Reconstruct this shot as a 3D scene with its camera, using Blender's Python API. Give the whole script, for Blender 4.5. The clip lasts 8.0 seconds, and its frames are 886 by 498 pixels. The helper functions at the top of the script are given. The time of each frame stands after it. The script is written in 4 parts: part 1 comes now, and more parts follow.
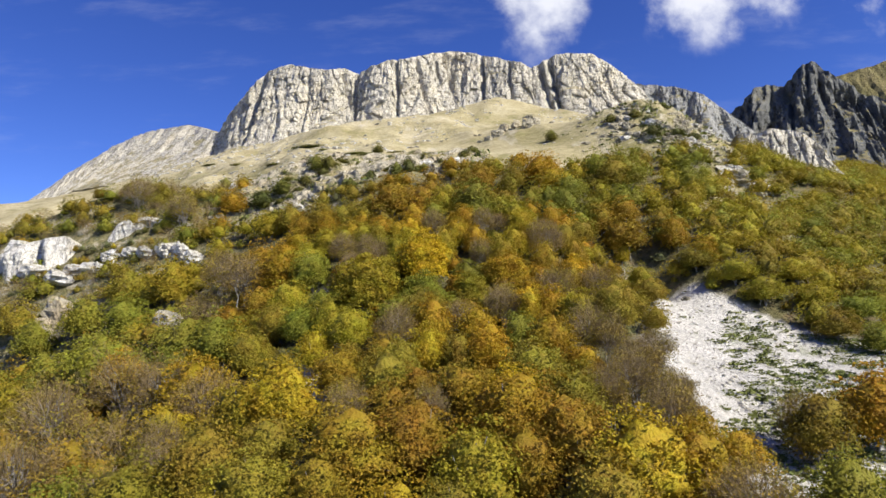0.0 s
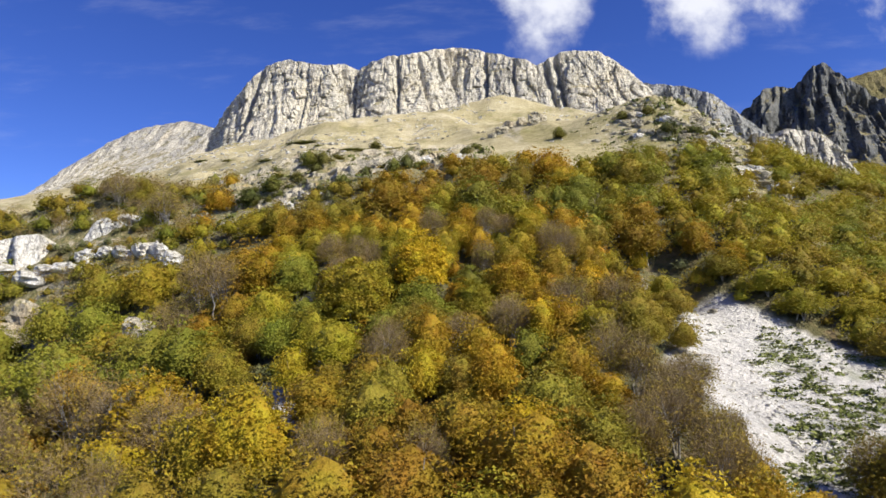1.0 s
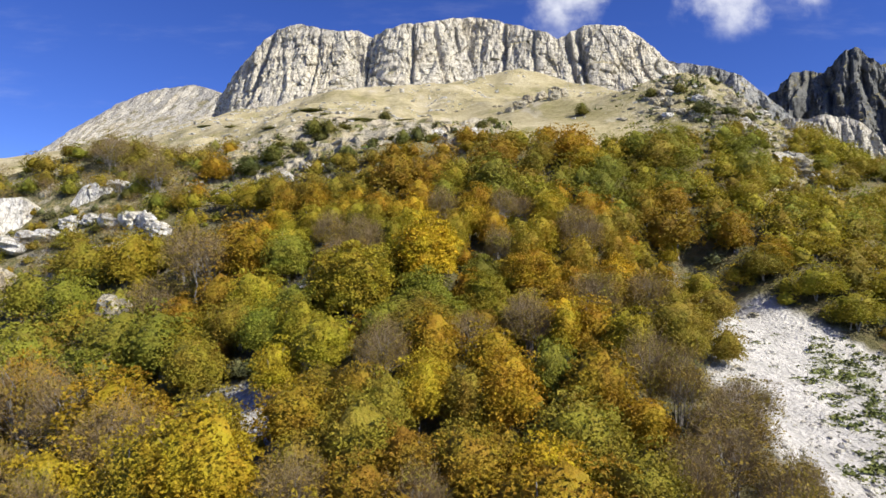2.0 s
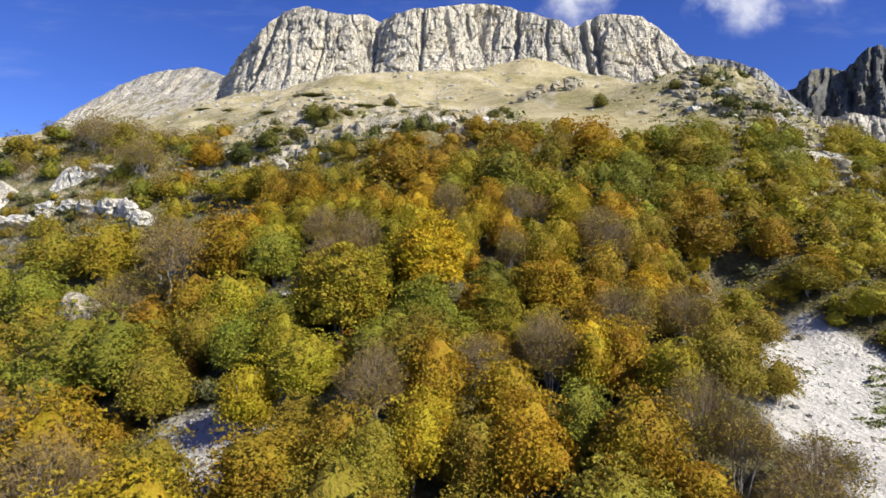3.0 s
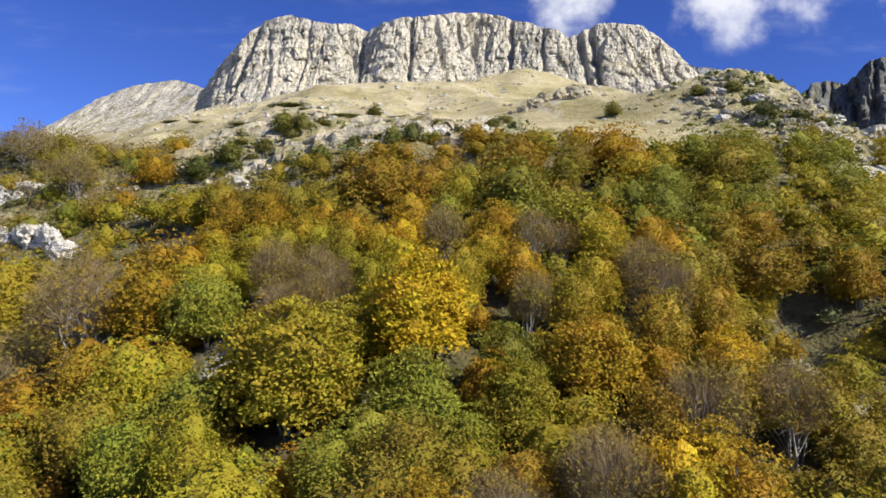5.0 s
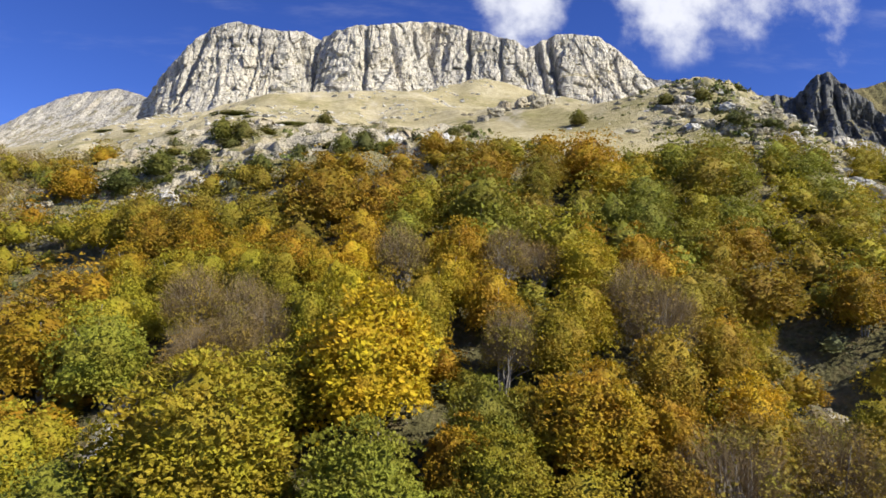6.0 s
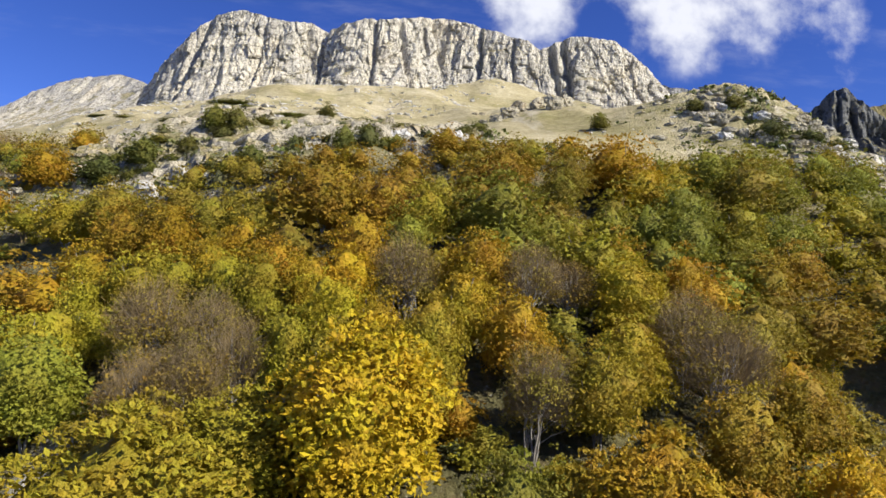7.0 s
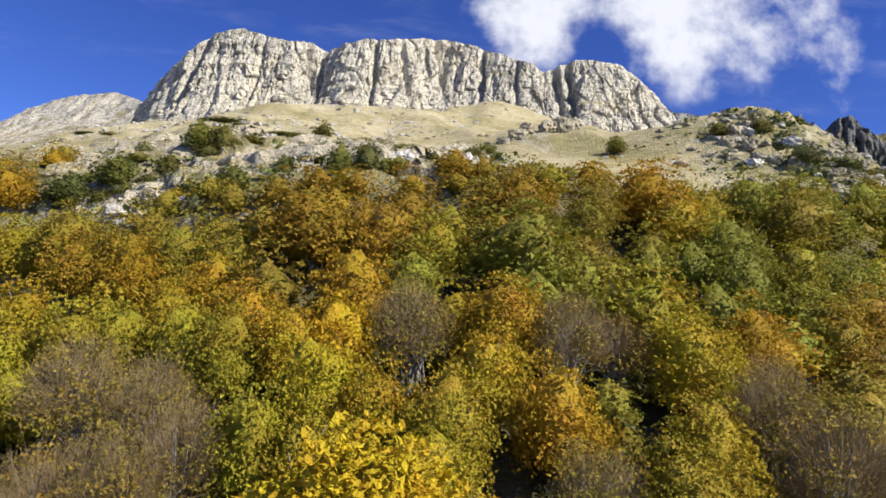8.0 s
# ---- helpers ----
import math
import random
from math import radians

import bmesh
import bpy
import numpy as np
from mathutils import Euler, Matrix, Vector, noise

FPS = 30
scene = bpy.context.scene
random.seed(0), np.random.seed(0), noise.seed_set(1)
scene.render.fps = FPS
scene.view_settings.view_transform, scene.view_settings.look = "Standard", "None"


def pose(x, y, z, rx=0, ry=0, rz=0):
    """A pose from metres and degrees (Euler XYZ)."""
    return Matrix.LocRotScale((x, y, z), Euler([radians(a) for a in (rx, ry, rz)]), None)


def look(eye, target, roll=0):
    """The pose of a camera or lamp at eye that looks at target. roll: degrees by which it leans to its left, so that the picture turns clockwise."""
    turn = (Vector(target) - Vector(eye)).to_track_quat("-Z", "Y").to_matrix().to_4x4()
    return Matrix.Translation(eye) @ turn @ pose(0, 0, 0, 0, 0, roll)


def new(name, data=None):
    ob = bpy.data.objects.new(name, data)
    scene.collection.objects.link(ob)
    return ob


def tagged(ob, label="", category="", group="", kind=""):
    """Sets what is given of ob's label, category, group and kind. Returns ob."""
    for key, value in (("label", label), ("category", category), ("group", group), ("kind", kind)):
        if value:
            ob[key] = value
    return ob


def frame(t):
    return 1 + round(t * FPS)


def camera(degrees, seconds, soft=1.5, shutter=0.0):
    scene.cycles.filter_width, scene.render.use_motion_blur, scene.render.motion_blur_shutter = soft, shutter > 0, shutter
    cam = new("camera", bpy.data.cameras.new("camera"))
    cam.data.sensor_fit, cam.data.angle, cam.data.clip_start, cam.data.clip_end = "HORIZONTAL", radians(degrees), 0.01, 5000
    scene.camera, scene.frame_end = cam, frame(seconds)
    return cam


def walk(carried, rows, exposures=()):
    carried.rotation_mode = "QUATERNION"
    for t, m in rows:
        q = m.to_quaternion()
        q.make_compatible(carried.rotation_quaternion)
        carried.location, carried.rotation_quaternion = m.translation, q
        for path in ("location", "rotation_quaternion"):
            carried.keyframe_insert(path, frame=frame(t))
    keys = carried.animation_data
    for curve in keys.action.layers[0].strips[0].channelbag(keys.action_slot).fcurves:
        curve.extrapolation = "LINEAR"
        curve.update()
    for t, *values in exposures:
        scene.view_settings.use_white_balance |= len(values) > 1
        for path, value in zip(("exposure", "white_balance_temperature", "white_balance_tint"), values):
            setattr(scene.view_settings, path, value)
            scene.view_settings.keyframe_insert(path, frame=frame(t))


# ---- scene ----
cam = camera(69.6, 8.0, soft=1.6)
PATH = [
    (0, (0.199, -0.079, 40.006), (0.207, 1.911, 40.205), -3.1),
    (0.5, (0.256, 5.251, 40.64), (0.264, 7.24, 40.841), -2.8),
    (1, (0.416, 10.491, 41.534), (0.422, 12.481, 41.736), -2.5),
    (1.5, (0.452, 15.461, 42.728), (0.447, 17.453, 42.905), -1.8),
    (2, (0.388, 20.535, 43.716), (0.364, 22.531, 43.842), -0.2),
    (2.2, (0.325, 22.413, 44.206), (0.295, 24.41, 44.317), 0.6),
    (3.5, (0.021, 35.347, 46.834), (-0.017, 37.344, 46.929), 1.4),
    (4, (-0.097, 40.279, 47.849), (-0.131, 42.276, 47.946), 1.4),
    (4.2, (-0.004, 42.25, 48.189), (-0.041, 44.247, 48.295), 1.5),
    (5.3, (-0.732, 53.219, 50.336), (-0.709, 55.212, 50.499), 0.7),
    (5.5, (-0.718, 55.213, 50.733), (-0.665, 57.204, 50.908), 0.4),
    (6, (-0.584, 60.035, 51.7), (-0.461, 62.022, 51.886), 0.2),
    (6.5, (-0.715, 64.474, 52.625), (-0.583, 66.46, 52.812), 1.8),
    (7, (-1.012, 69.151, 53.642), (-0.89, 71.138, 53.832), 2.6),
    (7.5, (-1.284, 73.631, 54.735), (-1.161, 75.617, 54.944), 2.9),
    (8, (-1.583, 78.36, 56.045), (-1.457, 80.339, 56.305), 3.3),
]
walk(cam, [(t, look(eye, target, roll)) for t, eye, target, roll in PATH])

# ---- light ----
SUN_DIR = Vector((0.76, -0.48, 0.74)).normalized()
sun = new("sun", bpy.data.lights.new("sun", "SUN"))
sun.data.energy, sun.data.angle, sun.data.color = 5.0, radians(0.5), (1.0, 0.93, 0.78)
sun.matrix_world = look(SUN_DIR * 300, (0, 0, 0))
scene.view_settings.exposure = 0.74


def link(tree, a, b):
    tree.links.new(a, b)


def node(tree, kind):
    return tree.nodes.new(kind)


def map_node(tree):
    n = tree.nodes.new("ShaderNodeMapRange")
    n.interpolation_type = "SMOOTHSTEP"
    return n


def mask_node(tree, name):
    n = tree.nodes.new("ShaderNodeAttribute")
    n.attribute_name = name
    return n


def math_node(tree, op, a, b=0.0, clamp=False):
    n = node(tree, "ShaderNodeMath")
    n.operation, n.use_clamp = op, clamp
    for socket, value in zip(n.inputs, (a, b)):
        if isinstance(value, (int, float)):
            socket.default_value = value
        else:
            link(tree, value, socket)
    return n.outputs[0]


def make_world():
    world = bpy.data.worlds.new("sky")
    scene.world = world
    world.use_nodes = True
    t = world.node_tree
    t.nodes.clear()
    sky = node(t, "ShaderNodeTexSky")
    sky.sky_type, sky.sun_disc = "NISHITA", False
    sky.sun_elevation = math.asin(SUN_DIR.z)
    sky.sun_rotation = math.atan2(SUN_DIR.x, SUN_DIR.y)
    sky.altitude, sky.air_density, sky.dust_density, sky.ozone_density = 1800, 0.8, 0.0, 4.0
    hsv = node(t, "ShaderNodeHueSaturation")
    hsv.inputs["Hue"].default_value = 0.5225
    hsv.inputs["Saturation"].default_value = 1.21
    hsv.inputs["Value"].default_value = 0.93
    link(t, sky.outputs[0], hsv.inputs["Color"])
    way = node(t, "ShaderNodeTexCoord").outputs["Generated"]
    xyz = node(t, "ShaderNodeSeparateXYZ")
    link(t, way, xyz.inputs[0])
    ahead = math_node(t, "MAXIMUM", math_node(t, "ABSOLUTE", xyz.outputs[1]), 0.08)
    px = math_node(t, "DIVIDE", xyz.outputs[0], ahead)
    pz = math_node(t, "DIVIDE", xyz.outputs[2], ahead)
    flat = node(t, "ShaderNodeCombineXYZ")
    link(t, px, flat.inputs[0]), link(t, pz, flat.inputs[1])

    def puff(cx, cz, rx, rz, weight):
        dx = math_node(t, "DIVIDE", math_node(t, "SUBTRACT", px, cx), rx)
        dz = math_node(t, "DIVIDE", math_node(t, "SUBTRACT", pz, cz), rz)
        d2 = math_node(t, "ADD", math_node(t, "MULTIPLY", dx, dx), math_node(t, "MULTIPLY", dz, dz))
        return math_node(t, "MULTIPLY", math_node(t, "POWER", 2.718, math_node(t, "MULTIPLY", d2, -1.0)), weight)

    banks = [puff(0.18, 0.53, 0.10, 0.12, 0.66), puff(0.49, 0.58, 0.26, 0.13, 0.76), puff(0.45, 0.46, 0.10, 0.05, 0.35), puff(0.30, 0.48, 0.03, 0.07, -0.35),
             puff(0.73, 0.47, 0.05, 0.06, 0.40), puff(-0.6, 0.9, 0.3, 0.2, 0.5), puff(1.6, 0.8, 0.4, 0.2, 0.6)]
    total = banks[0]
    for b in banks[1:]:
        total = math_node(t, "ADD", total, b)
    fluff = node(t, "ShaderNodeTexNoise")
    fluff.inputs["Scale"].default_value, fluff.inputs["Detail"].default_value, fluff.inputs["Roughness"].default_value = 8.0, 8.0, 0.58
    link(t, flat.outputs[0], fluff.inputs["Vector"])
    near = math_node(t, "ADD", math_node(t, "MULTIPLY", total, 2.2), 0.1, True)
    density = math_node(t, "ADD", total, math_node(t, "MULTIPLY", math_node(t, "MULTIPLY", math_node(t, "SUBTRACT", fluff.outputs[0], 0.5), 2.2), near))
    thick = map_node(t)
    thick.inputs["From Min"].default_value, thick.inputs["From Max"].default_value = 0.20, 0.95
    link(t, density, thick.inputs[0])
    # thin streaks of cirrus
    stretch = node(t, "ShaderNodeMapping")
    stretch.inputs["Scale"].default_value, stretch.inputs["Rotation"].default_value = (2.2, 9.0, 1), (0, 0, 0.35)
    link(t, flat.outputs[0], stretch.inputs[0])
    wisp = node(t, "ShaderNodeTexNoise")
    wisp.inputs["Scale"].default_value, wisp.inputs["Detail"].default_value, wisp.inputs["Roughness"].default_value = 1.6, 7.0, 0.6
    link(t, stretch.outputs[0], wisp.inputs["Vector"])
    thin = map_node(t)
    thin.inputs["From Min"].default_value, thin.inputs["From Max"].default_value, thin.inputs["To Max"].default_value = 0.50, 0.85, 0.17
    link(t, wisp.outputs[0], thin.inputs[0])
    cover = math_node(t, "MAXIMUM", math_node(t, "MULTIPLY", thick.outputs[0], 0.95), thin.outputs[0])
    mix = node(t, "ShaderNodeMixRGB")
    mix.inputs[2].default_value = (5.2, 5.3, 5.75, 1)
    link(t, cover, mix.inputs[0]), link(t, hsv.outputs[0], mix.inputs[1])
    back = node(t, "ShaderNodeBackground")
    back.inputs[1].default_value = 0.11
    link(t, mix.outputs[0], back.inputs[0])
    link(t, back.outputs[0], node(t, "ShaderNodeOutputWorld").inputs[0])


make_world()


# ---- noise for shapes, worked out on whole arrays ----
def lattice(ix, iy, iz, salt):
    ix, iy, iz = [np.atleast_1d(i).astype(np.int64) for i in (ix, iy, iz)]
    h = (ix * 374761393 + iy * 668265263 + iz * 2147483647 + salt * 974634777) & 0xFFFFFFFF
    h = ((h ^ (h >> 13)) * 1274126177) & 0xFFFFFFFF
    h = ((h ^ (h >> 16)) * 2246822519) & 0xFFFFFFFF
    return (h ^ (h >> 15)) / 4294967295.0


def value_noise(x, y, z=None, salt=0):
    """Smooth noise from -1 to 1."""
    x, y = np.asarray(x, float), np.asarray(y, float)
    z = np.zeros_like(x) if z is None else np.asarray(z, float)
    x0, y0, z0 = np.floor(x), np.floor(y), np.floor(z)
    fx, fy, fz = [f * f * (3 - 2 * f) for f in (x - x0, y - y0, z - z0)]
    total = 0
    for i in (0, 1):
        for j in (0, 1):
            for k in (0, 1):
                w = (fx if i else 1 - fx) * (fy if j else 1 - fy) * (fz if k else 1 - fz)
                total = total + w * lattice(x0 + i, y0 + j, z0 + k, salt)
    return total * 2 - 1


def fbm(x, y, z=None, octaves=4, salt=0, gain=0.5):
    total, amp = 0, 1.0
    z = np.zeros_like(np.asarray(x, float)) if z is None else z
    for o in range(octaves):
        total = total + amp * value_noise(x * 2 ** o, y * 2 ** o, z * 2 ** o, salt + o)
        amp *= gain
    return total


def cells(x, y, z=None, salt=0):
    """Cellular noise: the nearest cell's own random value, and how near its border is."""
    x, y = np.asarray(x, float), np.asarray(y, float)
    z = np.zeros_like(x) if z is None else np.asarray(z, float)
    x0, y0, z0 = np.floor(x), np.floor(y), np.floor(z)
    d1, d2, own = np.full(x.shape, 9.0), np.full(x.shape, 9.0), np.zeros(x.shape)
    for i in (-1, 0, 1):
        for j in (-1, 0, 1):
            for k in (-1, 0, 1):
                cx, cy, cz = x0 + i, y0 + j, z0 + k
                d = np.sqrt((cx + lattice(cx, cy, cz, salt) - x) ** 2 + (cy + lattice(cx, cy, cz, salt + 1) - y) ** 2 + (cz + lattice(cx, cy, cz, salt + 2) - z) ** 2)
                near = d < d1
                d2 = np.where(near, d1, np.minimum(d2, d))
                own = np.where(near, lattice(cx, cy, cz, salt + 3), own)
                d1 = np.minimum(d1, d)
    return own, d2 - d1


def smooth(a, b, v):
    f = np.clip((np.asarray(v, float) - a) / (b - a), 0, 1)
    return f * f * (3 - 2 * f)


def curve(v, *knots):
    """A rounded line through knots (v, value)."""
    ks = np.array(knots, float)
    v = np.asarray(v, float)
    span = 0.25 * np.min(np.diff(ks[:, 0]))
    return sum(np.interp(v + d * span, ks[:, 0], ks[:, 1]) for d in (-1, -0.5, 0, 0.5, 1)) / 5


# ---- the lie of the land ----
def hill(x, y, cx, cy, sx, sy, rise):
    return rise * np.exp(-0.5 * (((x - cx) / sx) ** 2 + ((y - cy) / sy) ** 2))


def inside(x, y, corners, soft, wobble=0.0):
    """1 inside a convex outline, fading to 0 over soft metres."""
    x, y = np.asarray(x, float), np.asarray(y, float)
    edge = np.full(x.shape, 1e9)
    for (ax, ay), (bx, by) in zip(corners, corners[1:] + corners[:1]):
        n = math.hypot(bx - ax, by - ay)
        edge = np.minimum(edge, ((bx - ax) * (y - ay) - (by - ay) * (x - ax)) / n)
    if wobble:
        edge = edge + wobble * fbm(x / 6, y / 6, octaves=3, salt=71)
    return smooth(-soft, soft, edge)


def land(x, y):
    """The height of the ground."""
    x, y = np.asarray(x, float), np.asarray(y, float)
    z = curve(y, (-2500, -400), (-300, -60), (-60, -6), (0, 8), (45, 19), (65, 26.5), (86, 34), (110, 47), (131, 58), (150, 71), (175, 83), (200, 91.8), (231, 104),
              (256, 114.5), (296, 132.6), (345, 149), (375, 152), (440, 140), (700, 60), (1500, 0), (4000, -300))
    west = np.logaddexp(0, -(x + 44) / 6) * 6
    z = z - west * 0.31 * smooth(60, 175, y) / (1 + west / 300)
    east = np.logaddexp(0, (x - 54 - 18 * smooth(148, 172, y)) / 6) * 6
    z = z - east * 0.42 * smooth(70, 112, y) / (1 + east / 250)
    spur = np.maximum(smooth(92, 82, y) * smooth(-15, -5, x), smooth(76, 66, y) * smooth(-32, -18, x)) * smooth(15, 45, y)
    z = z + 3.9 * spur * smooth(32, 20, x)
    z = z + hill(x, y, -104, 106, 26, 26, -24) + hill(x, y, -40, 78, 14, 18, -4) + hill(x, y, -14, 84, 8, 9, 2.5)
    z = z + hill(x, y, -66, 120, 17, 15, -6) + hill(x, y, -78, 150, 16, 7, -0.5) + hill(x, y, -45, 116, 10, 8, -3) + hill(x, y, -45, 158, 14, 9, -6) + hill(x, y, -98, 174, 22, 9, 8) + hill(x, y, -62, 190, 12, 14, -6) + hill(x, y, -38, 138, 12, 13, -5)
    z = z + hill(x, y, 43, 128, 9, 22, -4) + hill(x, y, 37, 116, 3.6, 8, -7.5) + hill(x, y, 35.8, 122, 3.2, 3.6, 1.5) + hill(x, y, 30.2, 119.5, 2.8, 4, -4.5) + hill(x, y, 54, 92, 14, 9, -2) + hill(x, y, -112, 345, 25, 22, 6)
    z = z + hill(x, y, 67, 190, 15, 11, 9) + hill(x, y, 76, 152, 9, 9, -4) + hill(x, y, 52, 205, 18, 16, 4) + hill(x, y, 72, 170, 10, 10, 2)
    z = z + hill(x, y, 36, 342, 16, 26, 9) + hill(x, y, -27, 342, 12, 18, -4) + hill(x, y, 36, 232, 7, 7, 2.5)
    z = z + hill(x, y, -4, 152, 20, 8, 3.5) + hill(x, y, 5, 118, 14, 16, 2.0)
    z = z + 0.9 * fbm(x / 22, y / 22, octaves=4, salt=3) + 1.6 * fbm(x / 70, y / 70, octaves=2, salt=9)
    z = z + smooth(185, 215, y) * (1.0 * fbm(x / 9, y / 50, octaves=3, salt=12) + 0.5 * np.abs(fbm(x / 16, y / 16, octaves=2, salt=14)))
    z = z + smooth(190, 225, y) * 1.8 * fbm(x / 26 + y / 70, y / 95, octaves=3, salt=17) * smooth(335, 300, y)
    ledgy = smooth(142, 150, y) * (1 - smooth(172, 186, y)) * smooth(-75, -55, x) * (1 - smooth(8, 16, x))
    step = z / 2.6 + 0.5 * fbm(x / 9, y / 9, octaves=3, salt=21)
    terrace = 2.6 * (np.floor(step) + smooth(0.55, 0.95, step - np.floor(step)) - step)
    return z + ledgy * 0.85 * terrace


def scree_mask(x, y):
    fan = inside(x, y, [(24, 48), (60, 34), (110, 50), (110, 86), (62, 89), (28, 88), (25, 80)], 0.8, 0.9)
    fan = np.maximum(fan, inside(x, y, [(27.5, 86), (63, 88), (52, 96), (31.5, 96)], 0.8, 0.9))
    fan = np.maximum(fan, inside(x, y, [(30.5, 93), (53, 95), (45.5, 102), (33.5, 104)], 0.8, 0.9))
    fan = np.maximum(fan, inside(x, y, [(32.5, 100), (46.5, 101), (43.5, 111), (37, 113), (34, 110)], 0.8, 0.9))
    gully = inside(x, y, [(31, 119), (34.5, 115), (38, 115.5), (37.5, 118), (32, 121)], 0.5, 0.5)
    gully = np.maximum(gully, inside(x, y, [(31, 114), (33, 111), (38, 113), (38, 116), (34, 117.5)], 0.5, 0.5))
    hollow = np.maximum(inside(x, y, [(-27, 88), (-20.5, 77), (-14.5, 75), (-13.5, 82.5), (-20, 86.5), (-26, 90)], 0.8, 1.0),
                        inside(x, y, [(-15, 84), (-12.5, 85), (-10, 89), (-11.5, 90.5), (-15, 87.5)], 0.6, 0.8))
    bed = inside(x, y, [(-20.2, 99), (-18.4, 99), (-19.2, 108), (-20.6, 109)], 0.5, 0.5)
    return np.maximum(np.maximum(np.maximum(fan, gully), hollow), bed)


def tree_line(x):
    return curve(x, (-160, 185), (-75, 192), (-56, 188), (-46, 152), (-36, 148), (-20, 147), (-5, 147), (5, 150), (12, 154), (22, 159), (35, 158), (50, 164), (60, 166), (80, 169), (110, 220), (200, 300))


# ---- materials ----
def material(name, build, rough=0.9, metal=0.0, spec=0.2):
    m = bpy.data.materials.new(name)
    m.use_nodes = True
    t = m.node_tree
    t.nodes.clear()
    out, bsdf = node(t, "ShaderNodeOutputMaterial"), node(t, "ShaderNodeBsdfPrincipled")
    bsdf.inputs["Roughness"].default_value, bsdf.inputs["Metallic"].default_value, bsdf.inputs["Specular IOR Level"].default_value = rough, metal, spec
    link(t, bsdf.outputs[0], out.inputs[0])
    build(t, bsdf, out)
    return m


def noise_out(t, scale, detail=4.0, rough=0.55, vector=None, stretch=None):
    if vector is None:
        vector = node(t, "ShaderNodeNewGeometry").outputs["Position"]
    if stretch:
        mp = node(t, "ShaderNodeMapping")
        mp.inputs["Scale"].default_value = stretch
        link(t, vector, mp.inputs[0])
        vector = mp.outputs[0]
    n = node(t, "ShaderNodeTexNoise")
    n.inputs["Scale"].default_value, n.inputs["Detail"].default_value, n.inputs["Roughness"].default_value = scale, detail, rough
    link(t, vector, n.inputs["Vector"])
    return n.outputs[0]


def ramp(t, value, *stops):
    r = node(t, "ShaderNodeValToRGB")
    while len(r.color_ramp.elements) < len(stops):
        r.color_ramp.elements.new(0.5)
    for e, (p, c) in zip(r.color_ramp.elements, stops):
        e.position, e.color = p, (*c, 1)
    link(t, value, r.inputs[0])
    return r.outputs[0]


def span(t, value, low, high, to_low=0.0, to_high=1.0):
    r = map_node(t)
    for k, v in (("From Min", low), ("From Max", high), ("To Min", to_low), ("To Max", to_high)):
        r.inputs[k].default_value = v
    link(t, value, r.inputs[0])
    return r.outputs[0]


def blend(t, f, a, b, mode="MIX"):
    m = node(t, "ShaderNodeMixRGB")
    m.blend_type = mode
    for s, v in zip(m.inputs, (f, a, b)):
        if isinstance(v, (int, float)):
            s.default_value = v
        elif isinstance(v, tuple):
            s.default_value = (*v, 1)
        else:
            link(t, v, s)
    return m.outputs[0]


def bump(t, bsdf, height, strength, distance):
    b = node(t, "ShaderNodeBump")
    b.inputs["Strength"].default_value, b.inputs["Distance"].default_value = strength, distance
    link(t, height, b.inputs["Height"])
    link(t, b.outputs[0], bsdf.inputs["Normal"])


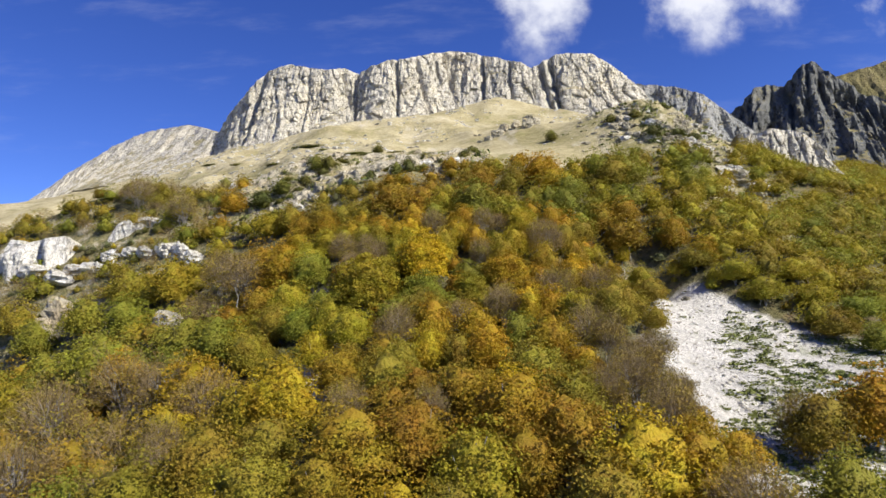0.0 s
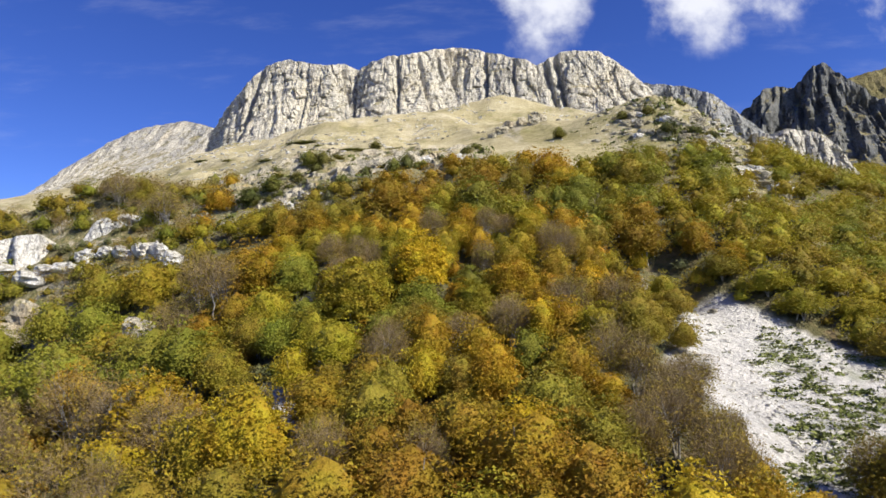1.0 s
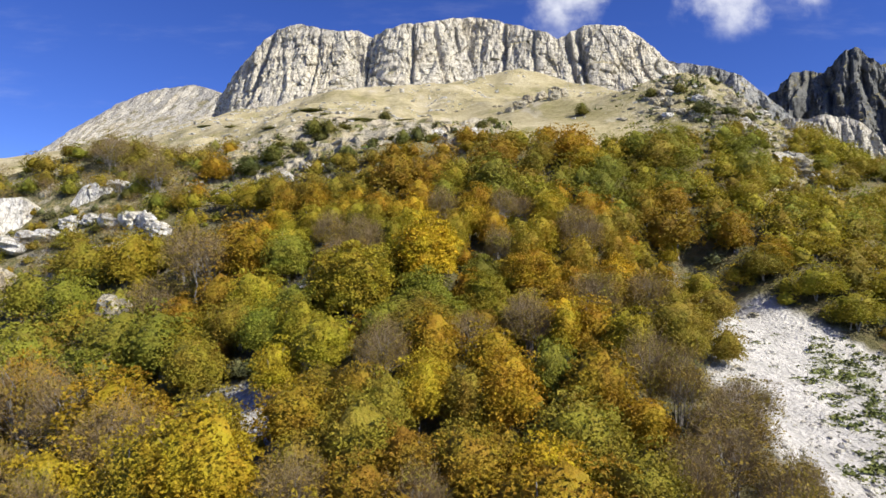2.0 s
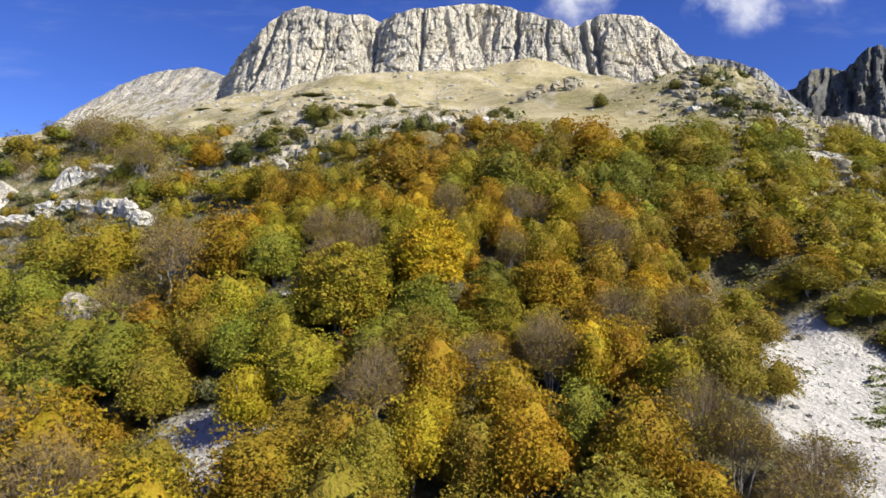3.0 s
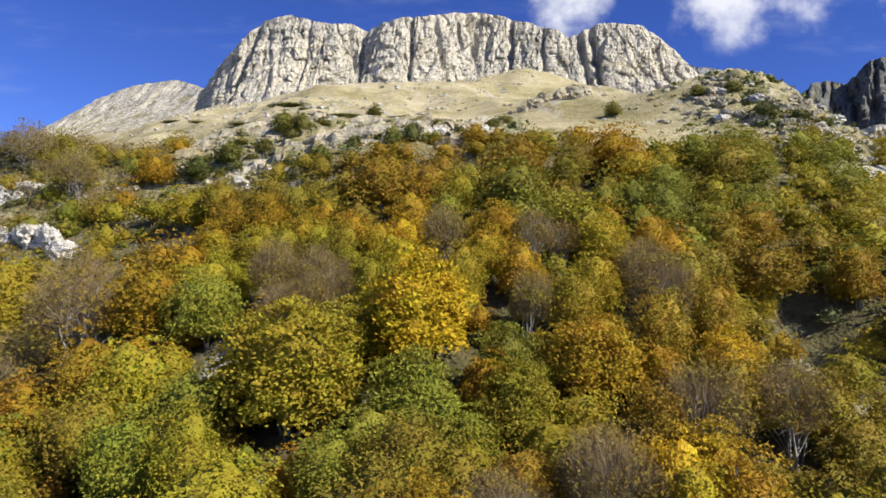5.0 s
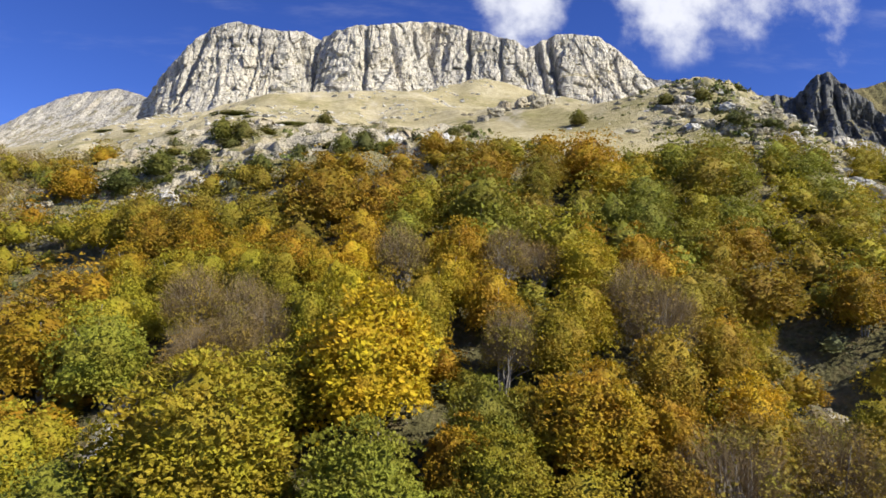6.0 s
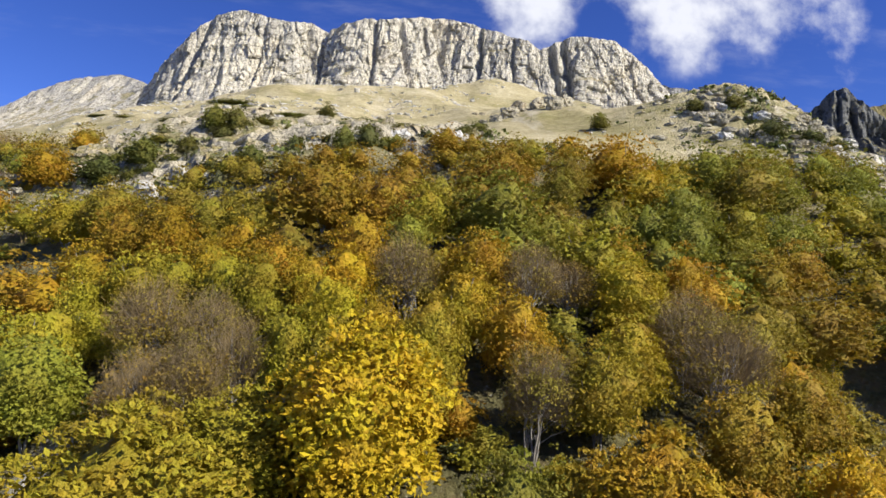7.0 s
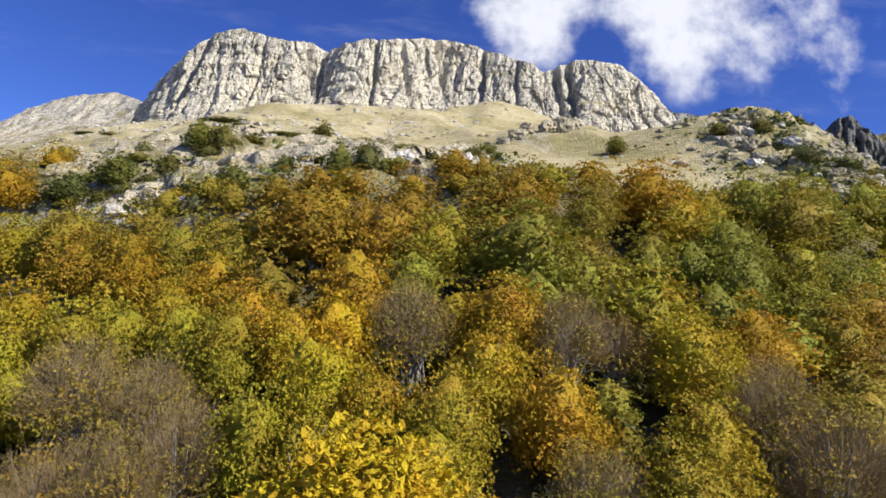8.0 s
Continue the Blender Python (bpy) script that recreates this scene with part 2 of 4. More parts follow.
def limestone(name, pale, grey, warm, scale=1.0, moss=0.0, strata=1.0):
    def build(t, bsdf, out):
        big = noise_out(t, 0.035 * scale, 4)
        c = ramp(t, big, (0.3, grey), (0.52, pale), (0.75, warm))
        streak = noise_out(t, 0.16 * scale, 6, 0.62, stretch=(1, 1, 0.22))
        c = blend(t, span(t, streak, 0.54, 0.68, 0, 0.75), c, tuple(v * 0.42 for v in grey))
        fine = noise_out(t, 1.1 * scale, 7, 0.65)
        c = blend(t, 0.75, c, ramp(t, fine, (0.28, (0.42, 0.42, 0.42)), (0.62, (1, 1, 1))), "MULTIPLY")
        crack = node(t, "ShaderNodeTexVoronoi")
        crack.feature = "DISTANCE_TO_EDGE"
        crack.inputs["Scale"].default_value = 0.38 * scale
        warp = node(t, "ShaderNodeMapping")
        warp.inputs["Scale"].default_value = (1.0, 1.0, 0.42)
        wobble = node(t, "ShaderNodeTexNoise")
        wobble.inputs["Scale"].default_value, wobble.inputs["Detail"].default_value = 0.35 * scale, 5.0
        place = node(t, "ShaderNodeNewGeometry").outputs["Position"]
        link(t, place, wobble.inputs["Vector"])
        shift = node(t, "ShaderNodeVectorMath")
        shift.operation = "MULTIPLY_ADD"
        shift.inputs[1].default_value = (4.0 / scale, 4.0 / scale, 4.0 / scale)
        link(t, wobble.outputs["Color"], shift.inputs[0]), link(t, place, shift.inputs[2])
        link(t, shift.outputs[0], warp.inputs[0]), link(t, warp.outputs[0], crack.inputs["Vector"])
        line = span(t, crack.outputs["Distance"], 0.0, 0.06)
        c = blend(t, 0.65, c, ramp(t, line, (0.0, (0.26, 0.25, 0.23)), (1.0, (1, 1, 1))), "MULTIPLY")
        if moss:
            up = node(t, "ShaderNodeSeparateXYZ")
            link(t, node(t, "ShaderNodeNewGeometry").outputs["Normal"], up.inputs[0])
            lush = math_node(t, "ADD", up.outputs[2], math_node(t, "MULTIPLY", math_node(t, "SUBTRACT", noise_out(t, 0.12, 5), 0.5), 1.6))
            c = blend(t, span(t, lush, 0.62, 0.86, 0, moss), c, ramp(t, noise_out(t, 0.6, 5), (0.35, (0.10, 0.105, 0.03)), (0.65, (0.34, 0.27, 0.12))))
        link(t, c, bsdf.inputs["Base Color"])
        lines = noise_out(t, 0.5 * scale, 5, 0.6, stretch=(0.35, 0.35, 2.6 * strata))
        bump(t, bsdf, math_node(t, "ADD", math_node(t, "ADD", fine, math_node(t, "MULTIPLY", lines, 0.9)), math_node(t, "MULTIPLY", line, 0.6)), 1.0, 0.68 / scale)
    return material(name, build)


ROCK = limestone("limestone", (0.635, 0.595, 0.508), (0.50, 0.474, 0.42), (0.61, 0.54, 0.42), moss=0.75)
ROCK_NEAR = limestone("weathered_limestone", (0.50, 0.455, 0.35), (0.33, 0.305, 0.24), (0.46, 0.38, 0.26), 3.0, moss=0.9)
ROCK_PALE = limestone("fresh_limestone", (0.70, 0.68, 0.64), (0.56, 0.55, 0.53), (0.64, 0.58, 0.50), 3.0, moss=0.4)
# dark rock, with the unlit peak's shade put into its base colours
ROCK_DARK_SHADED = limestone("dark_limestone", (0.17, 0.175, 0.175), (0.11, 0.115, 0.12), (0.19, 0.19, 0.17), 0.8, moss=0.75)
FAR_GRASS = limestone("far_grassland", (0.19, 0.165, 0.075), (0.12, 0.115, 0.05), (0.24, 0.20, 0.10), 0.5, moss=0.5)
ROCK_GREY = limestone("grey_limestone", (0.36, 0.36, 0.35), (0.22, 0.23, 0.23), (0.38, 0.35, 0.30), 1.0, moss=0.95)


def build_ground(t, bsdf, out):
    def mask(name):
        return mask_node(t, name).outputs["Fac"]
    litter = ramp(t, noise_out(t, 0.5, 6, 0.65), (0.3, (0.05, 0.05, 0.022)), (0.5, (0.11, 0.10, 0.045)), (0.68, (0.15, 0.11, 0.06)))
    litter = blend(t, span(t, noise_out(t, 1.6, 6, 0.7), 0.60, 0.72, 0, 0.6), litter, (0.40, 0.38, 0.35))
    dry = ramp(t, noise_out(t, 0.05, 5, 0.6), (0.32, (0.30, 0.265, 0.13)), (0.5, (0.455, 0.395, 0.24)), (0.7, (0.55, 0.485, 0.33)))
    dry = blend(t, 0.75, dry, ramp(t, noise_out(t, 0.7, 8, 0.75), (0.34, (0.42, 0.42, 0.33)), (0.6, (1, 1, 1))), "MULTIPLY")
    dry = blend(t, span(t, noise_out(t, 0.16, 6, 0.7), 0.63, 0.72, 0, 0.7), dry, (0.55, 0.51, 0.44))
    runs = noise_out(t, 0.14, 6, 0.62, stretch=(1.0, 0.22, 0.22))
    dry = blend(t, span(t, runs, 0.58, 0.68, 0, 0.6), dry, (0.50, 0.45, 0.36))
    dry = blend(t, span(t, noise_out(t, 0.09, 6, 0.65), 0.52, 0.68, 0, 0.65), dry, (0.19, 0.18, 0.06))
    stone = ramp(t, noise_out(t, 0.35, 6, 0.65), (0.3, (0.40, 0.39, 0.37)), (0.6, (0.56, 0.54, 0.51)))
    chips = node(t, "ShaderNodeTexVoronoi")
    chips.inputs["Scale"].default_value = 2.2
    link(t, node(t, "ShaderNodeNewGeometry").outputs["Position"], chips.inputs["Vector"])
    stone = blend(t, 0.45, stone, ramp(t, chips.outputs["Color"], (0.2, (0.55, 0.55, 0.55)), (0.7, (1, 1, 1))), "MULTIPLY")
    rock = ramp(t, noise_out(t, 0.7, 7, 0.65), (0.3, (0.26, 0.24, 0.19)), (0.55, (0.54, 0.49, 0.395)))
    rock = blend(t, span(t, noise_out(t, 0.30, 6, 0.65), 0.35, 0.52), rock, ramp(t, noise_out(t, 1.0, 5), (0.35, (0.07, 0.085, 0.03)), (0.65, (0.30, 0.25, 0.12))))
    green = ramp(t, noise_out(t, 0.8, 5), (0.3, (0.05, 0.08, 0.02)), (0.7, (0.13, 0.16, 0.05)))
    c = blend(t, mask("meadow"), litter, dry)
    c = blend(t, mask("rock"), c, rock)
    c = blend(t, mask("scree"), c, stone)
    c = blend(t, mask("green"), c, green)
    link(t, c, bsdf.inputs["Base Color"])
    bump(t, bsdf, math_node(t, "ADD", noise_out(t, 1.5, 8, 0.7), math_node(t, "MULTIPLY", chips.outputs["Distance"], 0.5)), 0.9, 0.5)


GROUND = material("hillside_ground", build_ground, 0.95)


def foliage(name, source, through_light=0.28):
    def build(t, bsdf, out):
        if source == "object":
            info = node(t, "ShaderNodeObjectInfo")
            tint, chance = info.outputs["Color"], info.outputs["Random"]
        else:
            tint, chance = mask_node(t, "tint").outputs["Color"], None
        patch = noise_out(t, 0.55, 4, 0.6)
        hsv = node(t, "ShaderNodeHueSaturation")
        link(t, tint, hsv.inputs["Color"])
        link(t, span(t, patch, 0.3, 0.7, 0.486, 0.518), hsv.inputs["Hue"])
        island = node(t, "ShaderNodeNewGeometry").outputs["Random Per Island"]
        value = math_node(t, "ADD", math_node(t, "MULTIPLY", island, 0.36), 0.80)
        link(t, value, hsv.inputs["Value"])
        # noise darkens the leaf colour in spots, as shade in gaps between leaves
        gap_speck = noise_out(t, 3.2, 3, 0.7)
        c = blend(t, 0.5, hsv.outputs[0], ramp(t, gap_speck, (0.36, (0.62, 0.62, 0.62)), (0.60, (1.1, 1.1, 1.1))), "MULTIPLY")
        bump(t, bsdf, gap_speck, 0.9, 0.35)
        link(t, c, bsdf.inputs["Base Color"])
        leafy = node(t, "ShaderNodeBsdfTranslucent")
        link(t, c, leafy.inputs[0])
        mix = node(t, "ShaderNodeMixShader")
        mix.inputs[0].default_value = through_light
        link(t, bsdf.outputs[0], mix.inputs[1]), link(t, leafy.outputs[0], mix.inputs[2])
        link(t, mix.outputs[0], out.inputs[0])
    return material(name, build, 0.6, spec=0.25)


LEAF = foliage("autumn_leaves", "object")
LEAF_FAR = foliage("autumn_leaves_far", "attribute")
BARK = material("beech_bark", lambda t, b, o: link(t, ramp(t, noise_out(t, 3.0, 6, 0.6), (0.3, (0.13, 0.115, 0.10)), (0.6, (0.30, 0.28, 0.25))), b.inputs["Base Color"]), 0.85)
TWIG = material("bare_twigs", lambda t, b, o: link(t, ramp(t, noise_out(t, 1.2, 4), (0.35, (0.165, 0.120, 0.064)), (0.65, (0.29, 0.218, 0.118))), b.inputs["Base Color"]), 0.9)
GRASS = material("tussock_grass", lambda t, b, o: link(t, ramp(t, noise_out(t, 0.5, 5), (0.35, (0.085, 0.11, 0.03)), (0.65, (0.20, 0.21, 0.065))), b.inputs["Base Color"]), 0.9)


# ---- mesh helpers ----
def mesh_of(name, verts, faces, materials, index=None, rounded=False, **layers):
    """A mesh from arrays: verts n x 3, faces m x 3 or m x 4; layers: a number or a colour for each vertex."""
    me = bpy.data.meshes.new(name)
    verts, faces = np.asarray(verts, np.float32), np.asarray(faces, np.int32)
    k = faces.shape[1]
    me.vertices.add(len(verts))
    me.vertices.foreach_set("co", verts.ravel())
    me.loops.add(faces.size)
    me.loops.foreach_set("vertex_index", faces.ravel())
    me.polygons.add(len(faces))
    me.polygons.foreach_set("loop_start", np.arange(0, faces.size, k, dtype=np.int32))
    for m in materials:
        me.materials.append(m)
    if index is not None:
        me.polygons.foreach_set("material_index", np.asarray(index, np.int32))
    me.polygons.foreach_set("use_smooth", np.full(len(faces), rounded))
    for key, values in layers.items():
        values = np.asarray(values, np.float32)
        if values.ndim == 1:
            me.attributes.new(key, "FLOAT", "POINT").data.foreach_set("value", values)
        else:
            me.attributes.new(key, "FLOAT_COLOR", "POINT").data.foreach_set("color", np.hstack([values, np.ones((len(values), 1), np.float32)]).ravel())
    me.update(calc_edges=True)
    me.validate()
    return me


def sheet_faces(nu, nv, flip=False):
    a = np.arange(nu * nv).reshape(nu, nv)
    f = np.stack([a[:-1, :-1], a[1:, :-1], a[1:, 1:], a[:-1, 1:]], -1).reshape(-1, 4)
    return f[:, ::-1] if flip else f


def thing(name, label, category, group="", kind="", data=None, at=None):
    ob = tagged(new(name, data), label, category, group, kind)
    if at is not None:
        ob.matrix_world = at
    return ob


def part(name, data, parent, label=""):
    ob = new(name, data)
    ob.parent = parent
    return tagged(ob, label) if label else ob


# ---- ground ----
def spread(low, high, step, reach, growth=1.12):
    mid = list(np.arange(low, high + step * 0.5, step))
    side, d, s = [], 0.0, step
    while d < reach:
        s *= growth
        d += s
        side.append(d)
    return np.array([low - d for d in reversed(side)] + mid + [mid[-1] + d for d in side])


def build_land():
    xs, ys = spread(-125, 125, 1.3, 2600), spread(25, 270, 1.3, 2600)
    x, y = np.meshgrid(xs, ys, indexing="ij")
    z = land(x, y)
    scree = scree_mask(x, y)
    line = tree_line(x)
    meadow = smooth(-6, 4, y - line + 4 * fbm(x / 12, y / 12, octaves=3, salt=30))
    meadow = np.maximum(meadow, np.clip(hill(x, y, 70, 147, 9, 10, 1.3), 0, 1))
    slope = np.hypot(np.gradient(z, xs, axis=0), np.gradient(z, ys, axis=1))
    rocky = smooth(0.62, 0.95, slope + 0.22 * fbm(x / 5, y / 5, octaves=3, salt=40))
    ledge = smooth(144, 152, y) * (1 - smooth(176, 190, y + 6 * fbm(x / 14, y / 14, salt=44))) * smooth(-90, -65, x) * (1 - smooth(10, 18, x))
    knob = np.clip(hill(x, y, 66, 180, 14, 14, 1.6), 0, 1)
    rocky = np.clip(np.maximum(0.8 * rocky, np.maximum(0.8 * ledge, 0.45 * knob)), 0, 1) * (0.55 + 0.45 * smooth(-0.3, 0.4, fbm(x / 8, y / 8, octaves=3, salt=47)))
    rocky = rocky * np.clip(np.maximum(smooth(-12, 2, y - line), smooth(-42, -52, x)) + 0.12, 0, 1)
    own, border = cells(x / 3.1, y / 2.4, salt=77)
    small, edge = cells(x / 1.5, y / 1.3, salt=79)
    craggy = np.clip(np.maximum(ledge * 0.8, np.clip(hill(x, y, 67, 184, 10, 12, 1.5), 0, 1)), 0, 1)
    z = z + craggy * (2.2 * (own - 0.5) + 1.2 * (small - 0.5))
    lumps = fbm(x / 1.7, y / 1.7, octaves=2, salt=50)
    z = z + 0.12 * lumps * np.maximum(scree, 0.4 * meadow) + rocky * 0.7 * np.abs(fbm(x / 4, y / 4, octaves=3, salt=55))
    green = scree * smooth(0.05, 0.5, fbm(x / 9, y / 7, octaves=2, salt=61) - 0.5 + smooth(98, 86, y) * smooth(28, 37, x - (y - 66) * 0.12) * 0.85) * smooth(-0.1, 0.5, fbm(x / 1.6, y / 1.6, octaves=2, salt=63)) * 0.45
    me = mesh_of("ground", np.stack([x, y, z], -1).reshape(-1, 3), sheet_faces(len(xs), len(ys)), [GROUND], None, True,
                 scree=scree.ravel(), meadow=meadow.ravel(), rock=rocky.ravel(), green=green.ravel())
    thing("ground", "steep mountainside of leaf litter, dry straw-coloured grass and pale scree", "ground", kind="structure", data=me)


build_land()


# ---- rock faces ----
def rock_face(name, label, mat, left, right, step, crest, height, lean, rows, relief, flutes, salt, notches=(), back=60.0, block=5.0):
    """A curtain of rock whose crest runs through crest(s) = x, y, z with s from left to right; it falls by height(s) and steps forward by lean."""
    n = int((right - left) / step) + 1
    s = np.linspace(left, right, n)
    cx, cy, cz = crest(s)
    tx, ty = np.gradient(cx), np.gradient(cy)
    size = np.hypot(tx, ty)
    nx, ny = ty / size, -tx / size
    tall = height(s)
    v = np.concatenate([np.linspace(0, 1, rows), 1 + np.linspace(0, 1, 9)[1:]])
    S, V = np.meshgrid(s, v, indexing="ij")
    col = lambda a: a[:, None] * np.ones_like(V)
    low = np.clip(V, 0, 1)
    prof = (1 - low) * (0.55 + 0.45 * (1 - low))
    out = lean * prof - np.clip(V - 1, 0, 1) * back
    Z = col(cz) - col(tall) * (1 - low) - np.clip(V - 1, 0, 1) ** 2 * col(tall) * 1.3 + np.clip(V - 1, 0, 0.25) * 6
    along = np.concatenate([[0], np.cumsum(np.hypot(np.diff(cx), np.diff(cy)))])
    A = col(along)
    push = flutes * (np.abs(fbm(A / 11, Z / 70, octaves=2, salt=salt)) - 0.5) * 1.7 + flutes * 0.5 * np.abs(fbm(A / 4.2 + Z / 60, Z / 45, octaves=2, salt=salt + 3))
    push = push + flutes * 0.55 * fbm(A / 4.5 + 0.12 * Z / 4.5, Z / 22, octaves=3, salt=salt + 5)
    own, border = cells(A / block, Z / (block * 3.0), salt=salt + 11)
    push = push + relief * (own - 0.5) * 1.4 - relief * 0.5 * (1 - smooth(0, 0.10, border))
    own, border = cells(A / (block * 0.42), Z / (block * 1.1), salt=salt + 17)
    push = push + relief * 0.6 * (own - 0.5)
    own, border = cells(A / (block * 0.2), Z / (block * 0.45), salt=salt + 19)
    push = push + relief * 0.3 * (own - 0.5)
    push = push + relief * 0.35 * fbm(A / 30, Z / 3.2, octaves=3, salt=salt + 23)
    for at, deep, wide, slant in notches:
        push = push - deep * np.exp(-((S - at - slant * (1 - low)) / wide) ** 2) * smooth(0.0, 0.35, low)
    fade = 1 - 0.8 * smooth(1.0, 1.25, V)
    push = push * fade * (0.35 + 0.65 * smooth(0, 0.2, V)) * (1 - 0.55 * smooth(0.82, 1.0, V))
    X = col(cx) + col(nx) * (out + push)
    Y = col(cy) + col(ny) * (out + push)
    Z = Z + 0.5 * relief * fbm(A / 7, V * 3, octaves=3, salt=salt + 31) * smooth(0.75, 1, V) * fade
    me = mesh_of(name, np.stack([X, Y, Z], -1).reshape(-1, 3), sheet_faces(n, len(v)), [mat], None, False)
    return thing(name, label, "cliff", kind="structure", data=me)


def from_eye(table, far):
    """A crest from sight lines: table of (x, z) on the plane y = 365, pushed out to the distance far(x)."""
    def crest(s):
        f = far(s) / 365.0
        return s * f, far(s), 40 + (curve(s, *table) - 40) * f
    return crest


rock_face("cliff", "pale grey limestone cliff with fluted buttresses above a dry meadow", ROCK, -128, 132, 0.52,
          from_eye([(-129, 150), (-126, 153), (-120, 163.5), (-108, 176.6), (-99, 186.5), (-84, 192), (-67, 188), (-51, 188), (-43, 183.4), (-27, 190), (-7, 192.6), (13, 194.3), (33, 190.4),
                    (53, 185), (60, 182), (75, 189), (94, 189), (107, 182), (116, 173), (128, 161), (134, 155)],
                   lambda s: curve(s, (-130, 408), (-110, 386), (-90, 378), (-58, 369), (-46, 376), (-30, 363), (-13, 360), (2, 367), (14, 376), (35, 366), (52, 358), (60, 360), (80, 354), (113, 356), (134, 372))),
          lambda s: curve(s, (-130, 51), (-110, 55), (-90, 57), (-40, 56), (10, 55), (40, 43), (70, 51), (100, 49), (134, 25)), 22.0, 104, 1.6, 1.3, 100,
          [(-44, 6, 1.8, 3), (-99, 6, 2.2, -6), (-52, 4, 1.4, 4), (9, 6, 2.2, 4), (64, 5, 1.8, 10), (-20, 4, 1.3, 2), (70, 4, 1.6, 9), (-72, 2.5, 1.1, 2), (30, 3.5, 1.3, 6), (-8, 3, 1.1, 1), (46, 3, 1.1, 6)], block=4.6)
rock_face("rock_ridge", "bare pale limestone ridge falling away behind the meadow", ROCK, -262, -120, 0.7,
          from_eye([(-275, 92), (-254, 107), (-234, 120), (-211, 134), (-188, 147.3), (-168, 155), (-143, 158), (-127, 151.9), (-118, 146)],
                   lambda s: curve(s, (-275, 640), (-210, 592), (-168, 535), (-143, 476), (-127, 440), (-118, 430))),
          lambda s: curve(s, (-275, 70), (-200, 66), (-127, 50), (-118, 46)), 60.0, 44, 1.0, 2.0, 140)
rock_face("grey_ridge", "grey limestone ridge with grass on its shoulders", ROCK_GREY, 100, 196, 0.7,
          from_eye([(98, 160), (112, 168), (127, 167.3), (145, 165), (164, 156.5), (180, 142), (188, 135), (200, 118)],
                   lambda s: curve(s, (98, 400), (127, 370), (160, 350), (200, 345))),
          lambda s: 46 + 0 * s, 34.0, 50, 1.8, 3.5, 180)
rock_face("rock_shoulder", "pale limestone shoulder with a grassy top", ROCK, 178, 240, 0.6,
          from_eye([(176, 134), (186, 135), (198, 136.5), (209, 135), (218, 131.5), (226, 126), (231, 116), (242, 104)],
                   lambda s: curve(s, (176, 246), (205, 240), (242, 232))),
          lambda s: 22 + 0 * s, 9.0, 30, 1.2, 2.0, 220, block=3.0)
rock_face("dark_peak", "dark shaded limestone peak behind the ridge", ROCK_DARK_SHADED, 165, 330, 0.8,
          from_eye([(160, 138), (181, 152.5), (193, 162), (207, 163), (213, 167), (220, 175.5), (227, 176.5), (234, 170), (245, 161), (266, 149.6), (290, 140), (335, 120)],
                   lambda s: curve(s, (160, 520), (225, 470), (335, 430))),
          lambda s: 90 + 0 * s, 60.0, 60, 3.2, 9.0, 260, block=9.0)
rock_face("far_hill", "grassy brown hill far behind the dark peak", FAR_GRASS, 215, 420, 2.0,
          from_eye([(210, 150), (238, 166), (262, 172), (290, 180), (330, 192), (430, 200)], lambda s: 760 + 0 * s),
          lambda s: 160 + 0 * s, 160.0, 30, 2.0, 3.0, 300)


# ---- tree shapes ----
def tube(path, radii, sides=5):
    """A tapered tube along a path."""
    path = np.asarray(path, float)
    d = np.gradient(path, axis=0)
    d = d / np.linalg.norm(d, axis=1)[:, None]
    side = np.cross(d, [0.31, 0.77, 0.55])
    side = side / np.linalg.norm(side, axis=1)[:, None]
    other = np.cross(d, side)
    a = np.arange(sides) * 2 * np.pi / sides
    ring = np.cos(a)[None, :, None] * side[:, None] + np.sin(a)[None, :, None] * other[:, None]
    v = (path[:, None] + ring * np.asarray(radii)[:, None, None]).reshape(-1, 3)
    f = []
    for i in range(len(path) - 1):
        for j in range(sides):
            k = (j + 1) % sides
            p, q, r, s = i * sides + j, i * sides + k, (i + 1) * sides + k, (i + 1) * sides + j
            f += [(p, q, r), (p, r, s)]
    return v, np.array(f)


def joined(pieces):
    vs, fs, n = [], [], 0
    for v, f in pieces:
        vs.append(v), fs.append(f + n)
        n += len(v)
    return np.vstack(vs), np.vstack(fs)


def unit(v):
    return v / np.maximum(np.linalg.norm(v, axis=-1, keepdims=True), 1e-9)


def sprays(rng, at, outward, size, flatness=0.8, droop=0.0, single=False):
    """Small folded sprays of leaves: at n x 3, pointing along outward and up."""
    n = len(at)
    along = unit(outward * [0.55, 0.55, 0.3] + rng.normal(0, 0.50, (n, 3)) + [0, 0, 0.34 - droop])
    up = unit(np.array([0, 0, 0.8]) * flatness + outward + rng.normal(0, 0.20, (n, 3)))
    side = unit(np.cross(along, up))
    up = np.cross(side, along)
    size = size * rng.uniform(0.6, 1.45, (n, 1))
    wide = size * rng.uniform(0.26, 0.44, (n, 1))
    p0 = at - along * size * 0.45
    p1 = at + side * wide + along * size * rng.uniform(-0.2, 0.25, (n, 1)) - up * wide * 0.35
    p2 = at + along * size * 0.6 - up * size * 0.12
    p3 = at - side * wide + along * size * rng.uniform(-0.2, 0.25, (n, 1)) - up * wide * 0.35
    if single:
        return np.stack([p1, p2, p3], 1).reshape(-1, 3), np.arange(n * 3).reshape(-1, 3)
    v = np.stack([p0, p1, p2, p3], 1).reshape(-1, 3)
    base = np.arange(n)[:, None] * 4
    f = np.concatenate([base + [0, 1, 2], base + [0, 2, 3]], 1).reshape(-1, 3)
    return v, f


